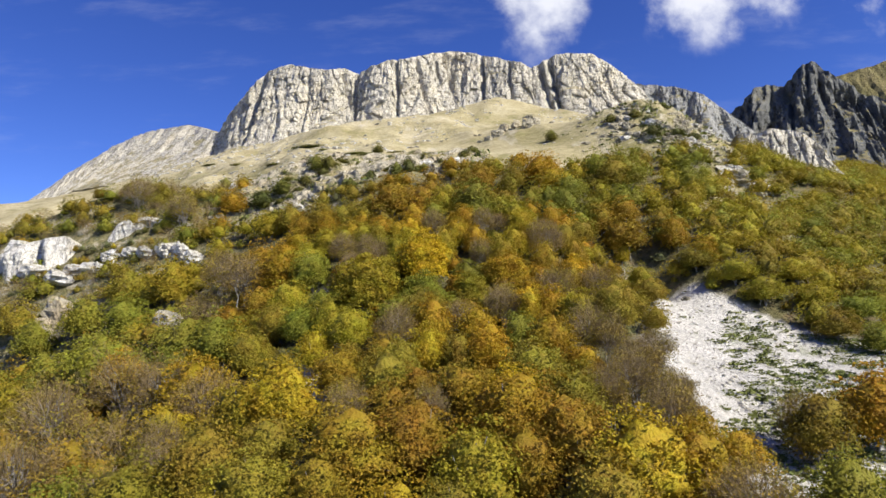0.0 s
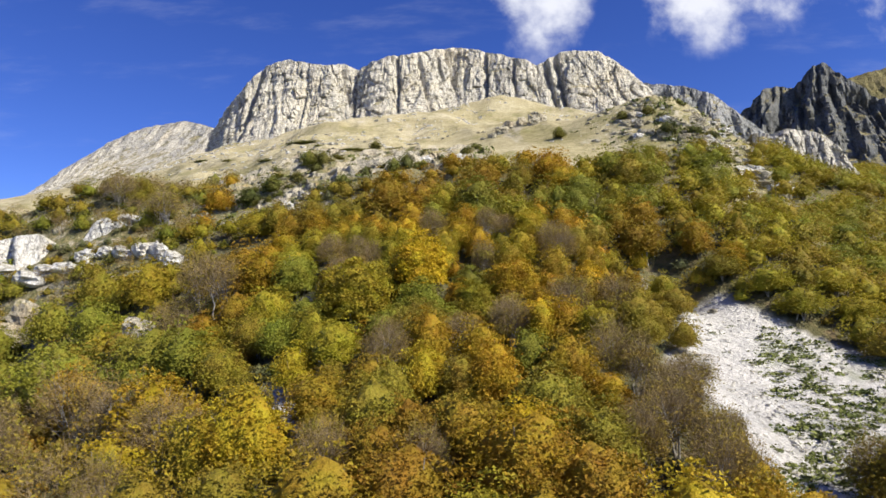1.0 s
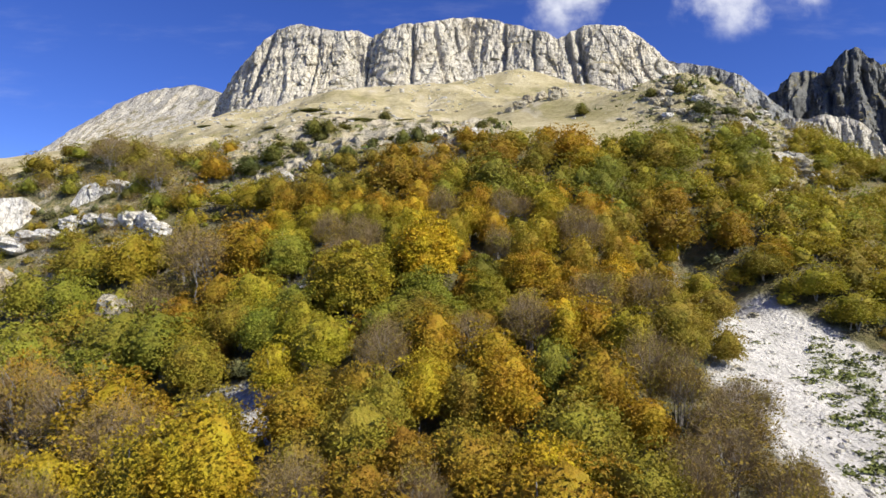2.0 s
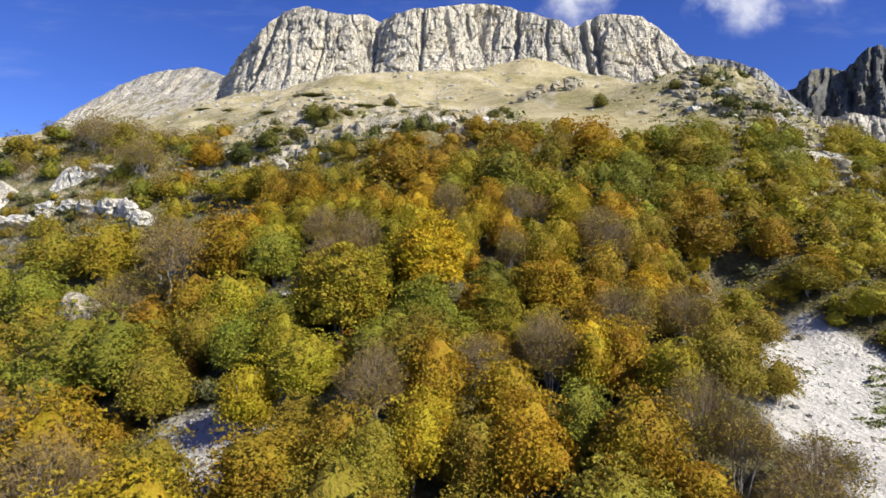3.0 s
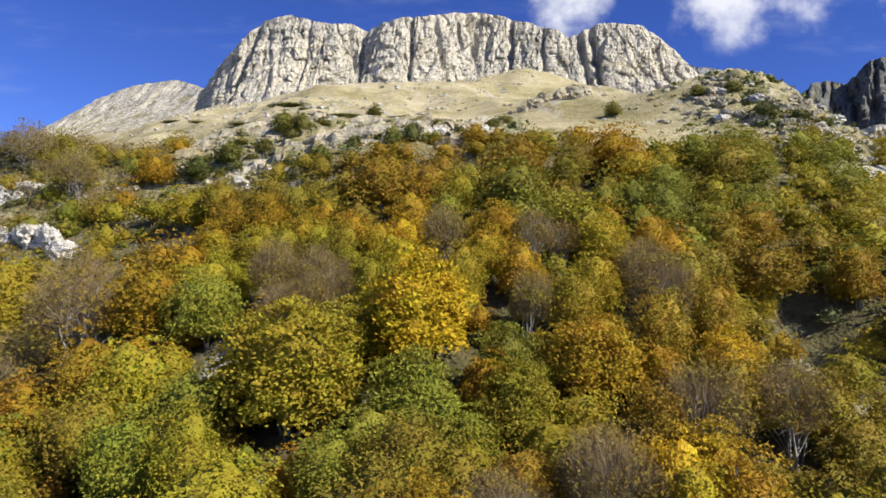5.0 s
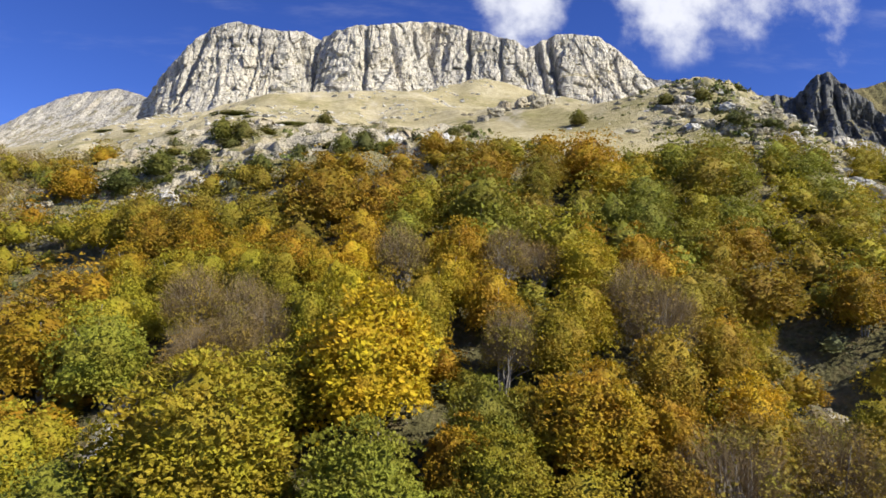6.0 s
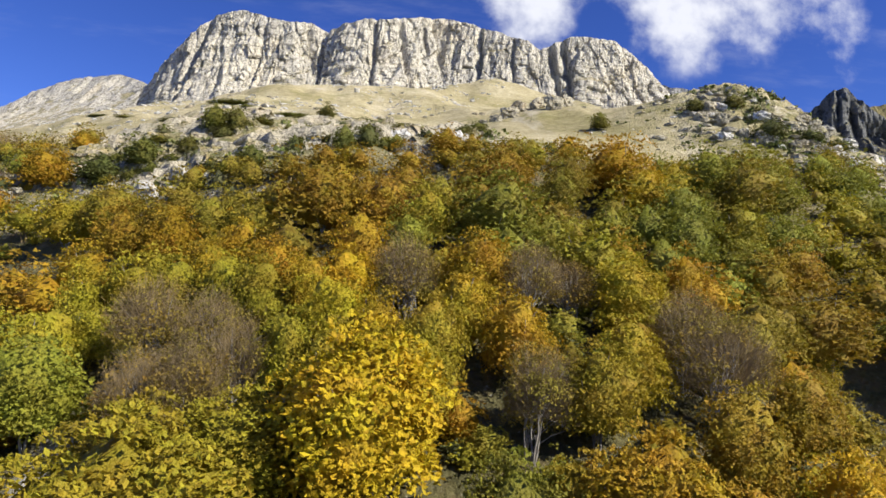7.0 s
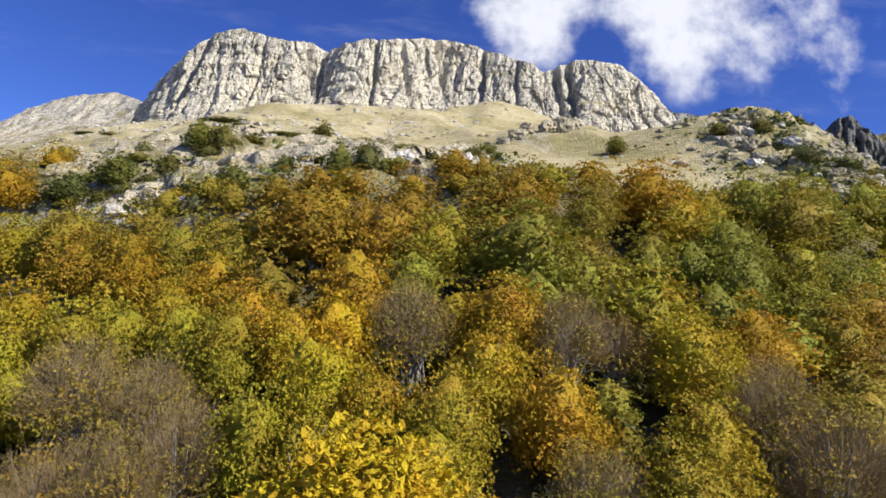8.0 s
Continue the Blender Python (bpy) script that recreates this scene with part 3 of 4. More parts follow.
def twigs(rng, at, outward, length, thick):
    """Thin bare twigs that fan out and up, each with one side shoot."""
    n = len(at)
    along = unit(outward * [0.7, 0.7, 0.5] + [0, 0, 0.75] + rng.normal(0, 0.26, (n, 3)))
    side = unit(np.cross(along, rng.normal(0, 1, (n, 3))))
    length = length * rng.uniform(0.5, 1.5, (n, 1))
    mid = at + along * length * rng.uniform(0.2, 0.6, (n, 1))
    shoot = mid + unit(along + side * rng.uniform(-0.7, 0.7, (n, 1)) + rng.normal(0, 0.2, (n, 3))) * length * 0.6
    v = np.stack([at - side * thick, at + side * thick, at + along * length, mid - along * thick * 2, mid + along * thick * 2, shoot], 1).reshape(-1, 3)
    base = np.arange(n)[:, None] * 6
    f = np.concatenate([base + [0, 1, 2], base + [3, 4, 5]], 1).reshape(-1, 3)
    return v, f


TALL, WIDE = 9.0, 7.0


def tree_arrays(seed, style, count, size, single):
    """A tree 9 m tall and 7 m wide: trunk and limbs, leaves, and bare twigs. The crown is an uneven dome of leafy boughs, each a shelf
    that shades the next one below, with bays and gaps between them."""
    rng = np.random.default_rng(seed)
    shrub = style == "shrub"
    low = 0.0 if shrub else rng.uniform(0.22, 0.32) if style == "bare" else rng.uniform(0.05, 0.12)
    middle = TALL * (low + 0.34 * (1 - low))
    lumpy = 0.32 if shrub else 0.25
    size = size * (1.7 if shrub else 1.0)

    def hull(way):
        lump = fbm(way[:, 0] * 1.5 + seed, way[:, 1] * 1.5, way[:, 2] * 1.5, octaves=2, salt=seed) * lumpy
        lump = lump + fbm(way[:, 0] * 4.2, way[:, 1] * 4.2 + seed, way[:, 2] * 4.2, octaves=2, salt=seed + 40) * 0.08
        up = np.where(way[:, 2] > 0, (TALL - middle) * 1.13, middle - TALL * low * 0.7)
        shape = 1 / np.sqrt((way[:, 0] ** 2 + way[:, 1] ** 2) / (WIDE / 2) ** 2 + (way[:, 2] / up) ** 2)
        return shape * (0.82 + lump)

    # boughs spread evenly over the dome, with some left out
    boughs = 34 if count < 1000 else 120 if count < 5000 else 190
    i = np.arange(boughs) + 0.5
    lift, turn = 1 - 1.72 * i / boughs, i * 2.39996 + rng.normal(0, 0.22, boughs)
    lift = np.clip(lift + rng.normal(0, 0.05, boughs), -0.8, 1.0)
    flat = np.sqrt(1 - lift ** 2)
    bough = np.stack([flat * np.cos(turn), flat * np.sin(turn), lift], 1)
    kept = fbm(bough[:, 0] * 2.4, bough[:, 1] * 2.4, bough[:, 2] * 3 + seed, octaves=2, salt=seed + 80) + rng.normal(0, 0.2, boughs) > -0.52
    bough = bough[kept]
    heart = bough * (hull(bough) * rng.uniform(0.76, 1.03, len(bough)))[:, None]
    reach = (2.1 if count < 1000 else 1.18 if count < 5000 else 1.08) * rng.uniform(0.7, 1.3, len(bough))
    own = rng.integers(0, len(bough), int(count * 0.82))
    rho, phi = rng.uniform(0, 1, len(own)) ** 0.6, rng.uniform(0, 2 * np.pi, len(own))
    tilt = bough[own]
    level = unit(np.stack([tilt[:, 0] * 0.75, tilt[:, 1] * 0.75, np.abs(tilt[:, 2]) + 0.45], 1))
    e1 = unit(np.cross(level, [0.13, 0.21, 0.97] + rng.normal(0, 0.01, (len(own), 3))))
    e2 = np.cross(level, e1)
    r = reach[own] * rho
    at = heart[own] + e1 * (r * np.cos(phi))[:, None] + e2 * (r * np.sin(phi))[:, None] + level * (reach[own] * (0.34 * (1 - rho ** 2) + rng.normal(0, 0.07, len(own))))[:, None]
    way = unit(at * [1, 1, 0.85])
    # leaves between the boughs
    loose = unit(rng.normal(0, 1, (count - len(own), 3)) + [0, 0, 0.25])
    at = np.vstack([at, loose * (hull(loose) * rng.uniform(0.66, 0.92, len(loose)))[:, None]])
    way = np.vstack([way, loose])
    at = at + [0, 0, middle]
    woods = []
    for i in range(3 if shrub else rng.integers(5, 9) if style == "bare" else rng.integers(2, 5)):
        b = rng.normal(0, 0.6 if style == "bare" else 0.30, 2) if i else np.zeros(2)
        tip = at[rng.integers(len(at))]
        end = np.array([tip[0] * 0.4 + b[0], tip[1] * 0.4 + b[1], TALL * rng.uniform(0.58, 0.78)])
        p = [np.array([b[0], b[1], -0.5]) * (1 - k) + end * k + rng.normal(0, 0.10, 3) * [1, 1, 0] for k in np.linspace(0, 1, 6)]
        woods.append(tube(p, np.linspace(0.11, 0.03, 6), 5))
        for tip in at[rng.integers(0, len(at), 6)]:
            k = rng.uniform(0.2, 0.7)
            start = p[0] * (1 - k) + p[-1] * k
            tip = tip * 0.85 + start * 0.15
            woods.append(tube([start, (start + tip) / 2 + [0, 0, rng.uniform(-0.1, 0.4)], tip], [0.05, 0.035, 0.014], 4))
    if count < 1000:
        woods = woods[:15:7]
    wood = joined(woods)
    if style == "bare":
        inner = [0, 0, middle] + (at - [0, 0, middle]) * rng.uniform(0.50, 0.95, (len(at), 1))
        bare = twigs(rng, inner, way, 0.60 + size * 1.0, 0.005 + 0.016 * size)
        some = (rng.uniform(0, 1, len(at)) < 0.85) & (fbm(at[:, 0] / 2, at[:, 1] / 2, at[:, 2] / 2, octaves=2, salt=seed + 60) + rng.normal(0, 0.3, len(at)) > -0.15)
        return wood, sprays(rng, at[some], way[some], size * 0.85, single=single), bare
    # the thick inner foliage that the boughs stand on
    bm = bmesh.new()
    bmesh.ops.create_icosphere(bm, subdivisions=1 if count < 1000 else 2 if count < 5000 else 3, radius=1)
    d = unit(np.array([v.co[:] for v in bm.verts]))
    core_f = np.array([[v.index for v in face.verts] for face in bm.faces])
    bm.free()
    core = (d * (hull(d) * (0.76 + 0.14 * fbm(d[:, 0] * 6, d[:, 1] * 6, d[:, 2] * 6 + seed, octaves=2, salt=seed + 5)))[:, None] + [0, 0, middle], core_f)
    return wood, joined([sprays(rng, at, way, size, single=single), core]), None


SHAPES = {}
for style, seeds in (("leafy", (11, 12, 13, 14, 15, 16)), ("bare", (31, 32, 33)), ("shrub", (51, 52, 53))):
    for tier, count, size in (("hero", 11000, 0.24), ("near", 5800, 0.32), ("mid", 3700, 0.38), ("far", 640, 0.66)):
        count = int(count * {"leafy": 1.0, "bare": 0.8, "shrub": 0.36 if tier != "far" else 0.28}[style])
        for k, seed in enumerate(seeds):
            SHAPES[style, tier, k] = tree_arrays(seed, style, count, size, tier != "hero")

MESHES = {}


def tree_mesh(style, tier, k, what):
    key = (style, tier, k, what)
    if key not in MESHES:
        wood, leaf, bare = SHAPES[style, tier, k]
        if what == "trunk":
            MESHES[key] = mesh_of("trunk", *wood, [BARK], None, True)
        elif bare is None:
            MESHES[key] = mesh_of("crown", *leaf, [LEAF], None, True)
        else:
            v, f = joined([bare, leaf])
            MESHES[key] = mesh_of("crown", v, f, [TWIG, LEAF], np.r_[np.zeros(len(bare[1])), np.ones(len(leaf[1]))], True)
    return MESHES[key]


TINTS = {"green": (0.305, 0.298, 0.033), "olive": (0.325, 0.258, 0.028), "lime": (0.400, 0.325, 0.025), "yellowish": (0.470, 0.350, 0.020), "yellow": (0.600, 0.400, 0.017),
         "orange": (0.475, 0.290, 0.015), "rust": (0.385, 0.245, 0.020), "bare": (0.330, 0.248, 0.040), "juniper": (0.190, 0.185, 0.036), "moss": (0.24, 0.22, 0.036),
         "dark": (0.135, 0.140, 0.034), "sage": (0.20, 0.205, 0.085)}
WORDS = {"green": "green-leaved beech on the steep forest slope", "olive": "olive-green beech among the autumn forest", "lime": "yellow-green beech just turning in autumn",
         "yellowish": "golden-green autumn beech on the slope", "yellow": "bright yellow autumn beech on the slope", "orange": "orange-yellow autumn beech on the slope",
         "rust": "rust-brown autumn beech on the steep slope", "bare": "nearly leafless grey-brown beech with bare twigs"}
STOOD, FAR = [], []
dice = random.Random(5)


def tint_of(colour):
    plain = colour not in ("olive", "orange", "rust", "bare")
    r, g, b = TINTS[colour] if plain else [0.82 * c + 0.18 * m for c, m in zip(TINTS[colour], (0.38, 0.265, 0.026))]
    j, w = dice.uniform(0.69, 0.95), dice.uniform(0.96, 1.04)
    return (r * j * w, g * j / w, b * j, 1.0)


def tier_of(x, y):
    return "hero" if abs(x) < 14 and 90 < y < 104 else "near" if abs(x) < 26 and 44 < y < 118 else "mid"


def grow(colour, x, y, tall, wide):
    """A tree of that colour, height and crown width on the ground at x, y."""
    style = "bare" if colour == "bare" else "leafy"
    k = dice.randrange(3 if style == "bare" else 6)
    tier = tier_of(x, y)
    m = pose(x, y, float(land(np.array([x]), np.array([y]))[0]) - 0.15, dice.uniform(-4, 4), dice.uniform(-4, 4), dice.uniform(0, 360)) @ Matrix.Diagonal((wide / WIDE, wide / WIDE, tall / TALL, 1))
    tree = thing("beech_tree", WORDS[colour], "tree", "beech trees of the mountainside", at=m)
    part("trunk", tree_mesh(style, tier, k, "trunk"), tree)
    crown = part("crown", tree_mesh(style, tier, k, "crown"), tree)
    crown.color = tint_of(colour)
    STOOD.append((x, y, wide, colour))


def grow_far(colour, x, y, tall, wide):
    FAR.append(("bare" if colour == "bare" else "leafy", colour, x, y, tall, wide))
    STOOD.append((x, y, wide, colour))


def bush(colour, x, y, wide, tall=None, label="dense green juniper bush on the rocky slope", deep=None):
    k, tier = dice.randrange(3), "mid" if wide > 3.4 or y < 125 else "far"
    tall = tall or wide * 0.75
    turn = dice.uniform(-15, 15) if deep else dice.uniform(0, 360)
    m = pose(x, y, float(land(np.array([x]), np.array([y]))[0]) - 0.1, 0, 0, turn) @ Matrix.Diagonal((wide / WIDE, (deep or wide) / WIDE, tall / TALL, 1))
    ob = thing("bush", label, "bush", "bushes on the rocky slope", at=m)
    part("stem", tree_mesh("shrub", "far", k, "trunk"), ob)
    part("foliage", tree_mesh("shrub", tier, k, "crown"), ob).color = tint_of(colour)


# ---- the trees that stand out ----
grow("bare", 19.2, 41.5, 7.9, 6.6)
grow("olive", 10.2, 44.3, 8.2, 7.0)
grow("olive", 0.2, 45.2, 7.4, 5.7)
grow("orange", -4.2, 45.7, 7.2, 5.3)
grow("lime", -17.3, 46.0, 7.0, 4.8)
grow("orange", 17.5, 46.9, 7.6, 6.0)
grow("yellowish", 13.9, 47.1, 9.0, 8.5)
grow("rust", -9.6, 47.4, 7.9, 6.5)
grow("olive", -14.2, 47.8, 8.2, 7.1)
grow("green", 29.2, 47.9, 7.9, 6.6)
grow("lime", 1.7, 49.7, 8.9, 8.4)
grow("olive", -24.5, 50.2, 9.0, 8.5)
grow("rust", 5.6, 50.5, 7.5, 5.9)
grow("rust", -7.7, 52.1, 9.2, 8.9)
grow("rust", 9.7, 52.3, 8.6, 7.8)
grow("olive", -20.2, 52.8, 8.3, 7.3)
grow("bare", 18.9, 53.8, 7.8, 6.3)
grow("rust", -3.2, 53.8, 8.7, 8.0)
grow("green", -31.7, 54.4, 8.4, 7.5)
grow("orange", 5.5, 55.4, 9.2, 8.9)
grow("bare", 19.6, 57.4, 6.8, 4.6)
grow("bare", -1.5, 57.7, 7.1, 5.1)
grow("bare", -8.4, 57.8, 7.4, 5.6)
grow("olive", 32.9, 57.9, 7.7, 6.2)
grow("olive", 12.1, 58.0, 7.6, 6.0)
grow("rust", -4.8, 58.1, 7.6, 6.0)
grow("bare", 14.6, 58.6, 6.8, 4.6)
grow("orange", 39.2, 59.5, 8.8, 8.3)
grow("yellow", 5.9, 60.0, 7.3, 5.4)
grow("rust", 1.8, 60.4, 7.6, 5.9)
grow("bare", -40.5, 61.3, 9.7, 9.5)
grow("rust", -2.4, 61.6, 7.0, 4.8)
grow("yellowish", -15.1, 61.6, 8.9, 8.4)
grow("lime", -19.7, 62.2, 8.2, 7.1)
grow("olive", 9.0, 62.9, 8.0, 6.8)
grow("olive", -5.9, 63.2, 7.8, 6.4)
grow("bare", -28.3, 64.8, 7.7, 6.2)
grow("olive", -16.9, 67.0, 7.5, 5.8)
grow("olive", -4.5, 68.2, 6.8, 4.6)
grow("yellowish", -29.8, 69.0, 8.6, 7.8)
grow("olive", 1.6, 69.3, 6.8, 4.6)
grow("orange", 4.8, 69.3, 7.7, 6.2)
grow("rust", -6.8, 69.7, 6.9, 4.8)
grow("orange", 11.4, 69.7, 7.7, 6.2)
grow("yellowish", -2.1, 70.2, 7.0, 4.9)
grow("bare", 18.2, 70.8, 6.8, 4.6)
grow("green", 8.4, 72.1, 6.8, 4.6)
grow("bare", 16.2, 72.5, 7.6, 5.9)
grow("bare", -26.9, 73.1, 9.3, 9.0)
grow("orange", 4.1, 74.5, 7.8, 6.3)
grow("bare", -5.3, 75.3, 7.1, 5.2)
grow("bare", -46.1, 75.5, 10.4, 9.5)
grow("orange", -1.1, 77.1, 7.3, 5.4)
grow("yellowish", 15.9, 77.7, 7.3, 5.4)
grow("orange", -30.9, 79.0, 10.4, 9.5)
grow("bare", -35.0, 80.4, 10.3, 9.5)
grow("yellowish", 11.1, 80.6, 6.8, 4.6)
grow("orange", 13.5, 80.8, 7.2, 5.4)
grow("olive", 21.5, 81.0, 7.5, 5.8)
grow("bare", 8.0, 81.2, 7.3, 5.4)
grow("lime", -54.4, 82.0, 8.6, 7.9)
grow("yellowish", -16.6, 82.2, 7.1, 5.1)
grow("yellow", 11.1, 82.9, 6.8, 4.6)
grow("bare", -41.4, 83.3, 10.4, 9.5)
grow("orange", -32.3, 84.0, 8.1, 6.9)
grow("green", 58.0, 86.0, 5.4, 5.0)
grow("olive", -25.9, 86.5, 8.0, 6.7)
grow("orange", -43.1, 87.0, 8.7, 7.9)
grow("orange", 15.1, 87.6, 6.8, 4.6)
grow("lime", -15.5, 88.4, 7.0, 4.8)
grow("green", -37.9, 89.8, 7.9, 6.5)
grow("green", -20.0, 90.1, 7.3, 5.4)
grow("olive", 55.6, 90.4, 5.4, 6.8)
grow("green", -49.5, 91.6, 9.7, 9.5)
grow("green", -31.8, 91.8, 9.0, 8.6)
grow("green", -2.4, 92.0, 8.0, 6.7)
grow("rust", 13.2, 92.3, 6.9, 4.8)
grow("lime", 4.3, 92.7, 7.4, 5.6)
grow("bare", 16.5, 92.8, 8.1, 6.9)
grow("green", -17.7, 93.1, 7.8, 6.4)
grow("green", -36.7, 93.2, 9.5, 9.4)
grow("lime", -10.9, 93.8, 9.7, 9.5)
grow("orange", 2.6, 94.2, 6.8, 4.6)
grow("bare", 22.7, 94.6, 7.8, 6.4)
grow("rust", 19.3, 95.7, 7.4, 5.7)
grow("olive", 26.3, 95.8, 6.8, 4.6)
grow("orange", 15.2, 96.3, 6.8, 4.6)
grow("green", 3.8, 96.3, 7.0, 4.9)
grow("orange", 10.2, 96.8, 8.0, 6.7)
grow("lime", 6.4, 97.2, 6.8, 4.6)
grow("green", 63.6, 97.4, 5.4, 7.6)
grow("lime", -11.9, 97.7, 8.0, 6.8)
grow("lime", -23.6, 97.8, 8.2, 7.2)
grow("yellow", 20.5, 98.6, 6.8, 4.6)
grow("yellow", -2.4, 100.2, 10.7, 9.4)
grow("lime", 58.4, 100.0, 5.4, 7.6)
grow("rust", -29.0, 100.8, 7.7, 6.2)
grow("rust", 16.7, 101.1, 7.2, 5.3)
grow("lime", 51.1, 101.1, 5.4, 7.6)
grow("bare", 6.4, 103.6, 6.8, 4.6)
grow("bare", -12.0, 103.9, 6.8, 4.6)
grow("lime", 10.0, 104.1, 7.1, 5.0)
grow("bare", -14.5, 104.1, 6.8, 4.6)
grow("lime", -0.0, 104.4, 6.8, 4.6)
grow("rust", 22.4, 104.7, 6.8, 4.6)
grow("lime", -5.1, 105.7, 6.8, 4.6)
grow("bare", -10.1, 105.8, 6.8, 4.6)
grow("bare", 18.4, 105.9, 7.9, 6.5)
grow("lime", 49.2, 106.1, 5.4, 7.6)
grow("lime", 58.8, 106.3, 5.4, 7.6)
grow("yellowish", 12.4, 106.5, 7.4, 5.5)
grow("lime", -7.5, 106.6, 6.8, 4.6)
grow("green", -21.4, 106.8, 8.2, 7.2)
grow("bare", -33.3, 107.3, 10.4, 9.5)
grow("lime", 0.7, 107.7, 6.8, 4.6)
grow("orange", 6.2, 108.7, 7.2, 5.3)
grow("yellowish", -2.9, 108.9, 6.8, 4.6)
grow("orange", -27.2, 109.0, 9.0, 8.6)
grow("bare", -12.5, 109.1, 6.8, 4.6)
grow("bare", 17.5, 109.8, 6.8, 4.6)
grow("olive", 21.4, 109.9, 6.8, 4.6)
grow("yellowish", -5.3, 110.2, 6.8, 4.6)
grow("bare", -16.7, 110.8, 7.4, 5.7)
grow("lime", -24.2, 111.1, 7.9, 6.5)
grow("yellowish", 3.1, 111.5, 6.9, 4.7)
grow("olive", 45.5, 112.8, 5.4, 7.6)
grow("lime", -10.9, 113.7, 7.0, 4.9)
grow("bare", 7.8, 114.0, 7.3, 5.5)
grow("yellowish", 15.4, 114.1, 7.6, 6.0)
grow("yellowish", -7.2, 114.3, 6.8, 4.6)
grow("yellow", -4.8, 114.4, 6.8, 4.6)
grow("bare", -0.6, 114.8, 7.3, 5.5)
grow("lime", 61.0, 115.1, 5.4, 7.6)
grow("orange", 4.7, 115.3, 7.6, 6.1)
grow("lime", -13.7, 115.6, 6.8, 4.6)
grow("green", 71.3, 115.6, 5.4, 7.6)
grow("lime", 54.4, 116.3, 5.4, 7.6)
grow("lime", -17.2, 116.6, 6.9, 4.8)
grow("orange", -10.4, 117.2, 7.0, 5.0)
grow("orange", 21.0, 118.7, 6.8, 4.6)
grow("lime", 14.0, 118.7, 9.0, 8.6)
grow("lime", -24.9, 118.8, 6.8, 4.6)
grow("lime", -21.1, 119.3, 7.1, 5.1)
grow("green", -58.7, 119.8, 10.4, 9.5)
grow("bare", -40.4, 120.7, 10.4, 9.5)
grow("orange", -4.6, 121.2, 7.6, 6.0)
grow("orange", -17.3, 121.6, 6.8, 4.6)
grow("green", -0.9, 122.7, 6.8, 4.6)
grow("orange", -14.9, 124.2, 7.0, 4.9)
grow("green", 7.4, 126.4, 9.9, 9.5)
grow("orange", -28.3, 126.6, 7.3, 5.5)
grow("lime", -54.2, 127.4, 10.4, 9.5)
grow("green", 86.7, 127.4, 5.4, 7.6)
grow("lime", 0.8, 128.0, 7.6, 6.0)
grow("green", 31.0, 128.0, 7.7, 6.2)
grow("green", -71.9, 128.6, 10.4, 9.5)
grow("green", 26.2, 128.8, 7.8, 6.3)
grow("green", -82.4, 129.0, 10.4, 9.5)
grow("lime", 59.3, 130.2, 5.4, 7.6)
grow("rust", -2.9, 130.3, 7.8, 6.3)
grow("orange", -22.9, 130.4, 7.6, 6.1)
grow("olive", -15.3, 131.1, 7.4, 5.7)
grow("olive", -64.5, 131.4, 10.4, 9.5)
grow("rust", 39.2, 131.7, 8.0, 6.7)
grow("rust", -9.3, 131.8, 9.8, 9.5)
grow("green", 77.7, 132.7, 5.4, 7.6)
grow("olive", -19.9, 132.8, 7.2, 5.2)
grow("rust", -29.0, 133.7, 7.8, 6.4)
grow("lime", 52.6, 133.8, 5.4, 7.6)
grow("olive", -25.0, 134.3, 7.9, 6.5)
grow("olive", -89.8, 134.9, 10.4, 9.5)
grow("lime", 34.6, 135.0, 7.9, 6.5)
grow("green", 28.9, 135.6, 8.2, 7.2)
grow("green", 39.5, 135.8, 8.3, 7.2)
grow("olive", 15.9, 137.8, 7.2, 5.3)
grow("rust", 9.9, 138.9, 8.0, 6.8)
grow("yellowish", 25.8, 139.2, 8.5, 7.6)
grow("olive", -32.6, 139.4, 7.9, 6.5)
grow("lime", -37.3, 139.8, 8.2, 7.1)
grow("olive", 17.9, 140.8, 7.8, 6.4)
grow("orange", 23.9, 142.6, 9.5, 9.5)
grow("green", 58.3, 144.0, 5.4, 7.6)
grow("olive", 40.5, 144.1, 10.4, 9.5)
grow("green", 44.9, 145.8, 9.0, 8.6)
grow("green", 38.1, 148.9, 8.8, 8.1)
grow("green", 44.4, 150.1, 9.3, 9.1)
grow("green", 98.4, 151.1, 5.4, 7.6)
grow("lime", 92.7, 154.5, 5.4, 7.6)
grow("green", 60.4, 155.1, 5.4, 7.6)
grow("bare", -63.4, 157.1, 10.4, 9.5)
grow("green", 80.7, 159.8, 5.4, 7.6)
grow("orange", -52.8, 162.9, 8.7, 8.1)
grow("lime", 92.7, 163.3, 5.4, 7.6)
grow("bare", -78.8, 166.9, 10.4, 9.5)
grow("rust", 36.5, 124.0, 10.5, 11.0)
grow("olive", -24.0, 94.0, 6.5, 6.0)
grow("lime", -29.5, 92.5, 7.0, 7.0)
grow("rust", 32.5, 126.5, 8.5, 6.5)
grow("orange", 47.0, 113.5, 7.0, 5.6)
grow("yellowish", 20.5, 57.3, 6.0, 4.1)
grow("orange", 20.4, 53.1, 6.0, 3.7)
grow("bare", 22.8, 62.3, 4.5, 3.1)
grow("bare", 32.3, 59.9, 6.5, 4.7)
grow("lime", 31.9, 102.2, 4.6, 4.5)
grow("olive", 32.0, 97.3, 5.0, 5.4)
grow("olive", 26.9, 92.5, 5.5, 5.8)
grow("lime", 24.6, 107.0, 4.2, 4.3)
grow("olive", 29.2, 88.5, 5.0, 4.1)
grow("yellowish", 35.0, 122.0, 4.5, 3.2)
grow("orange", 45.2, 121.5, 8.0, 6.4)
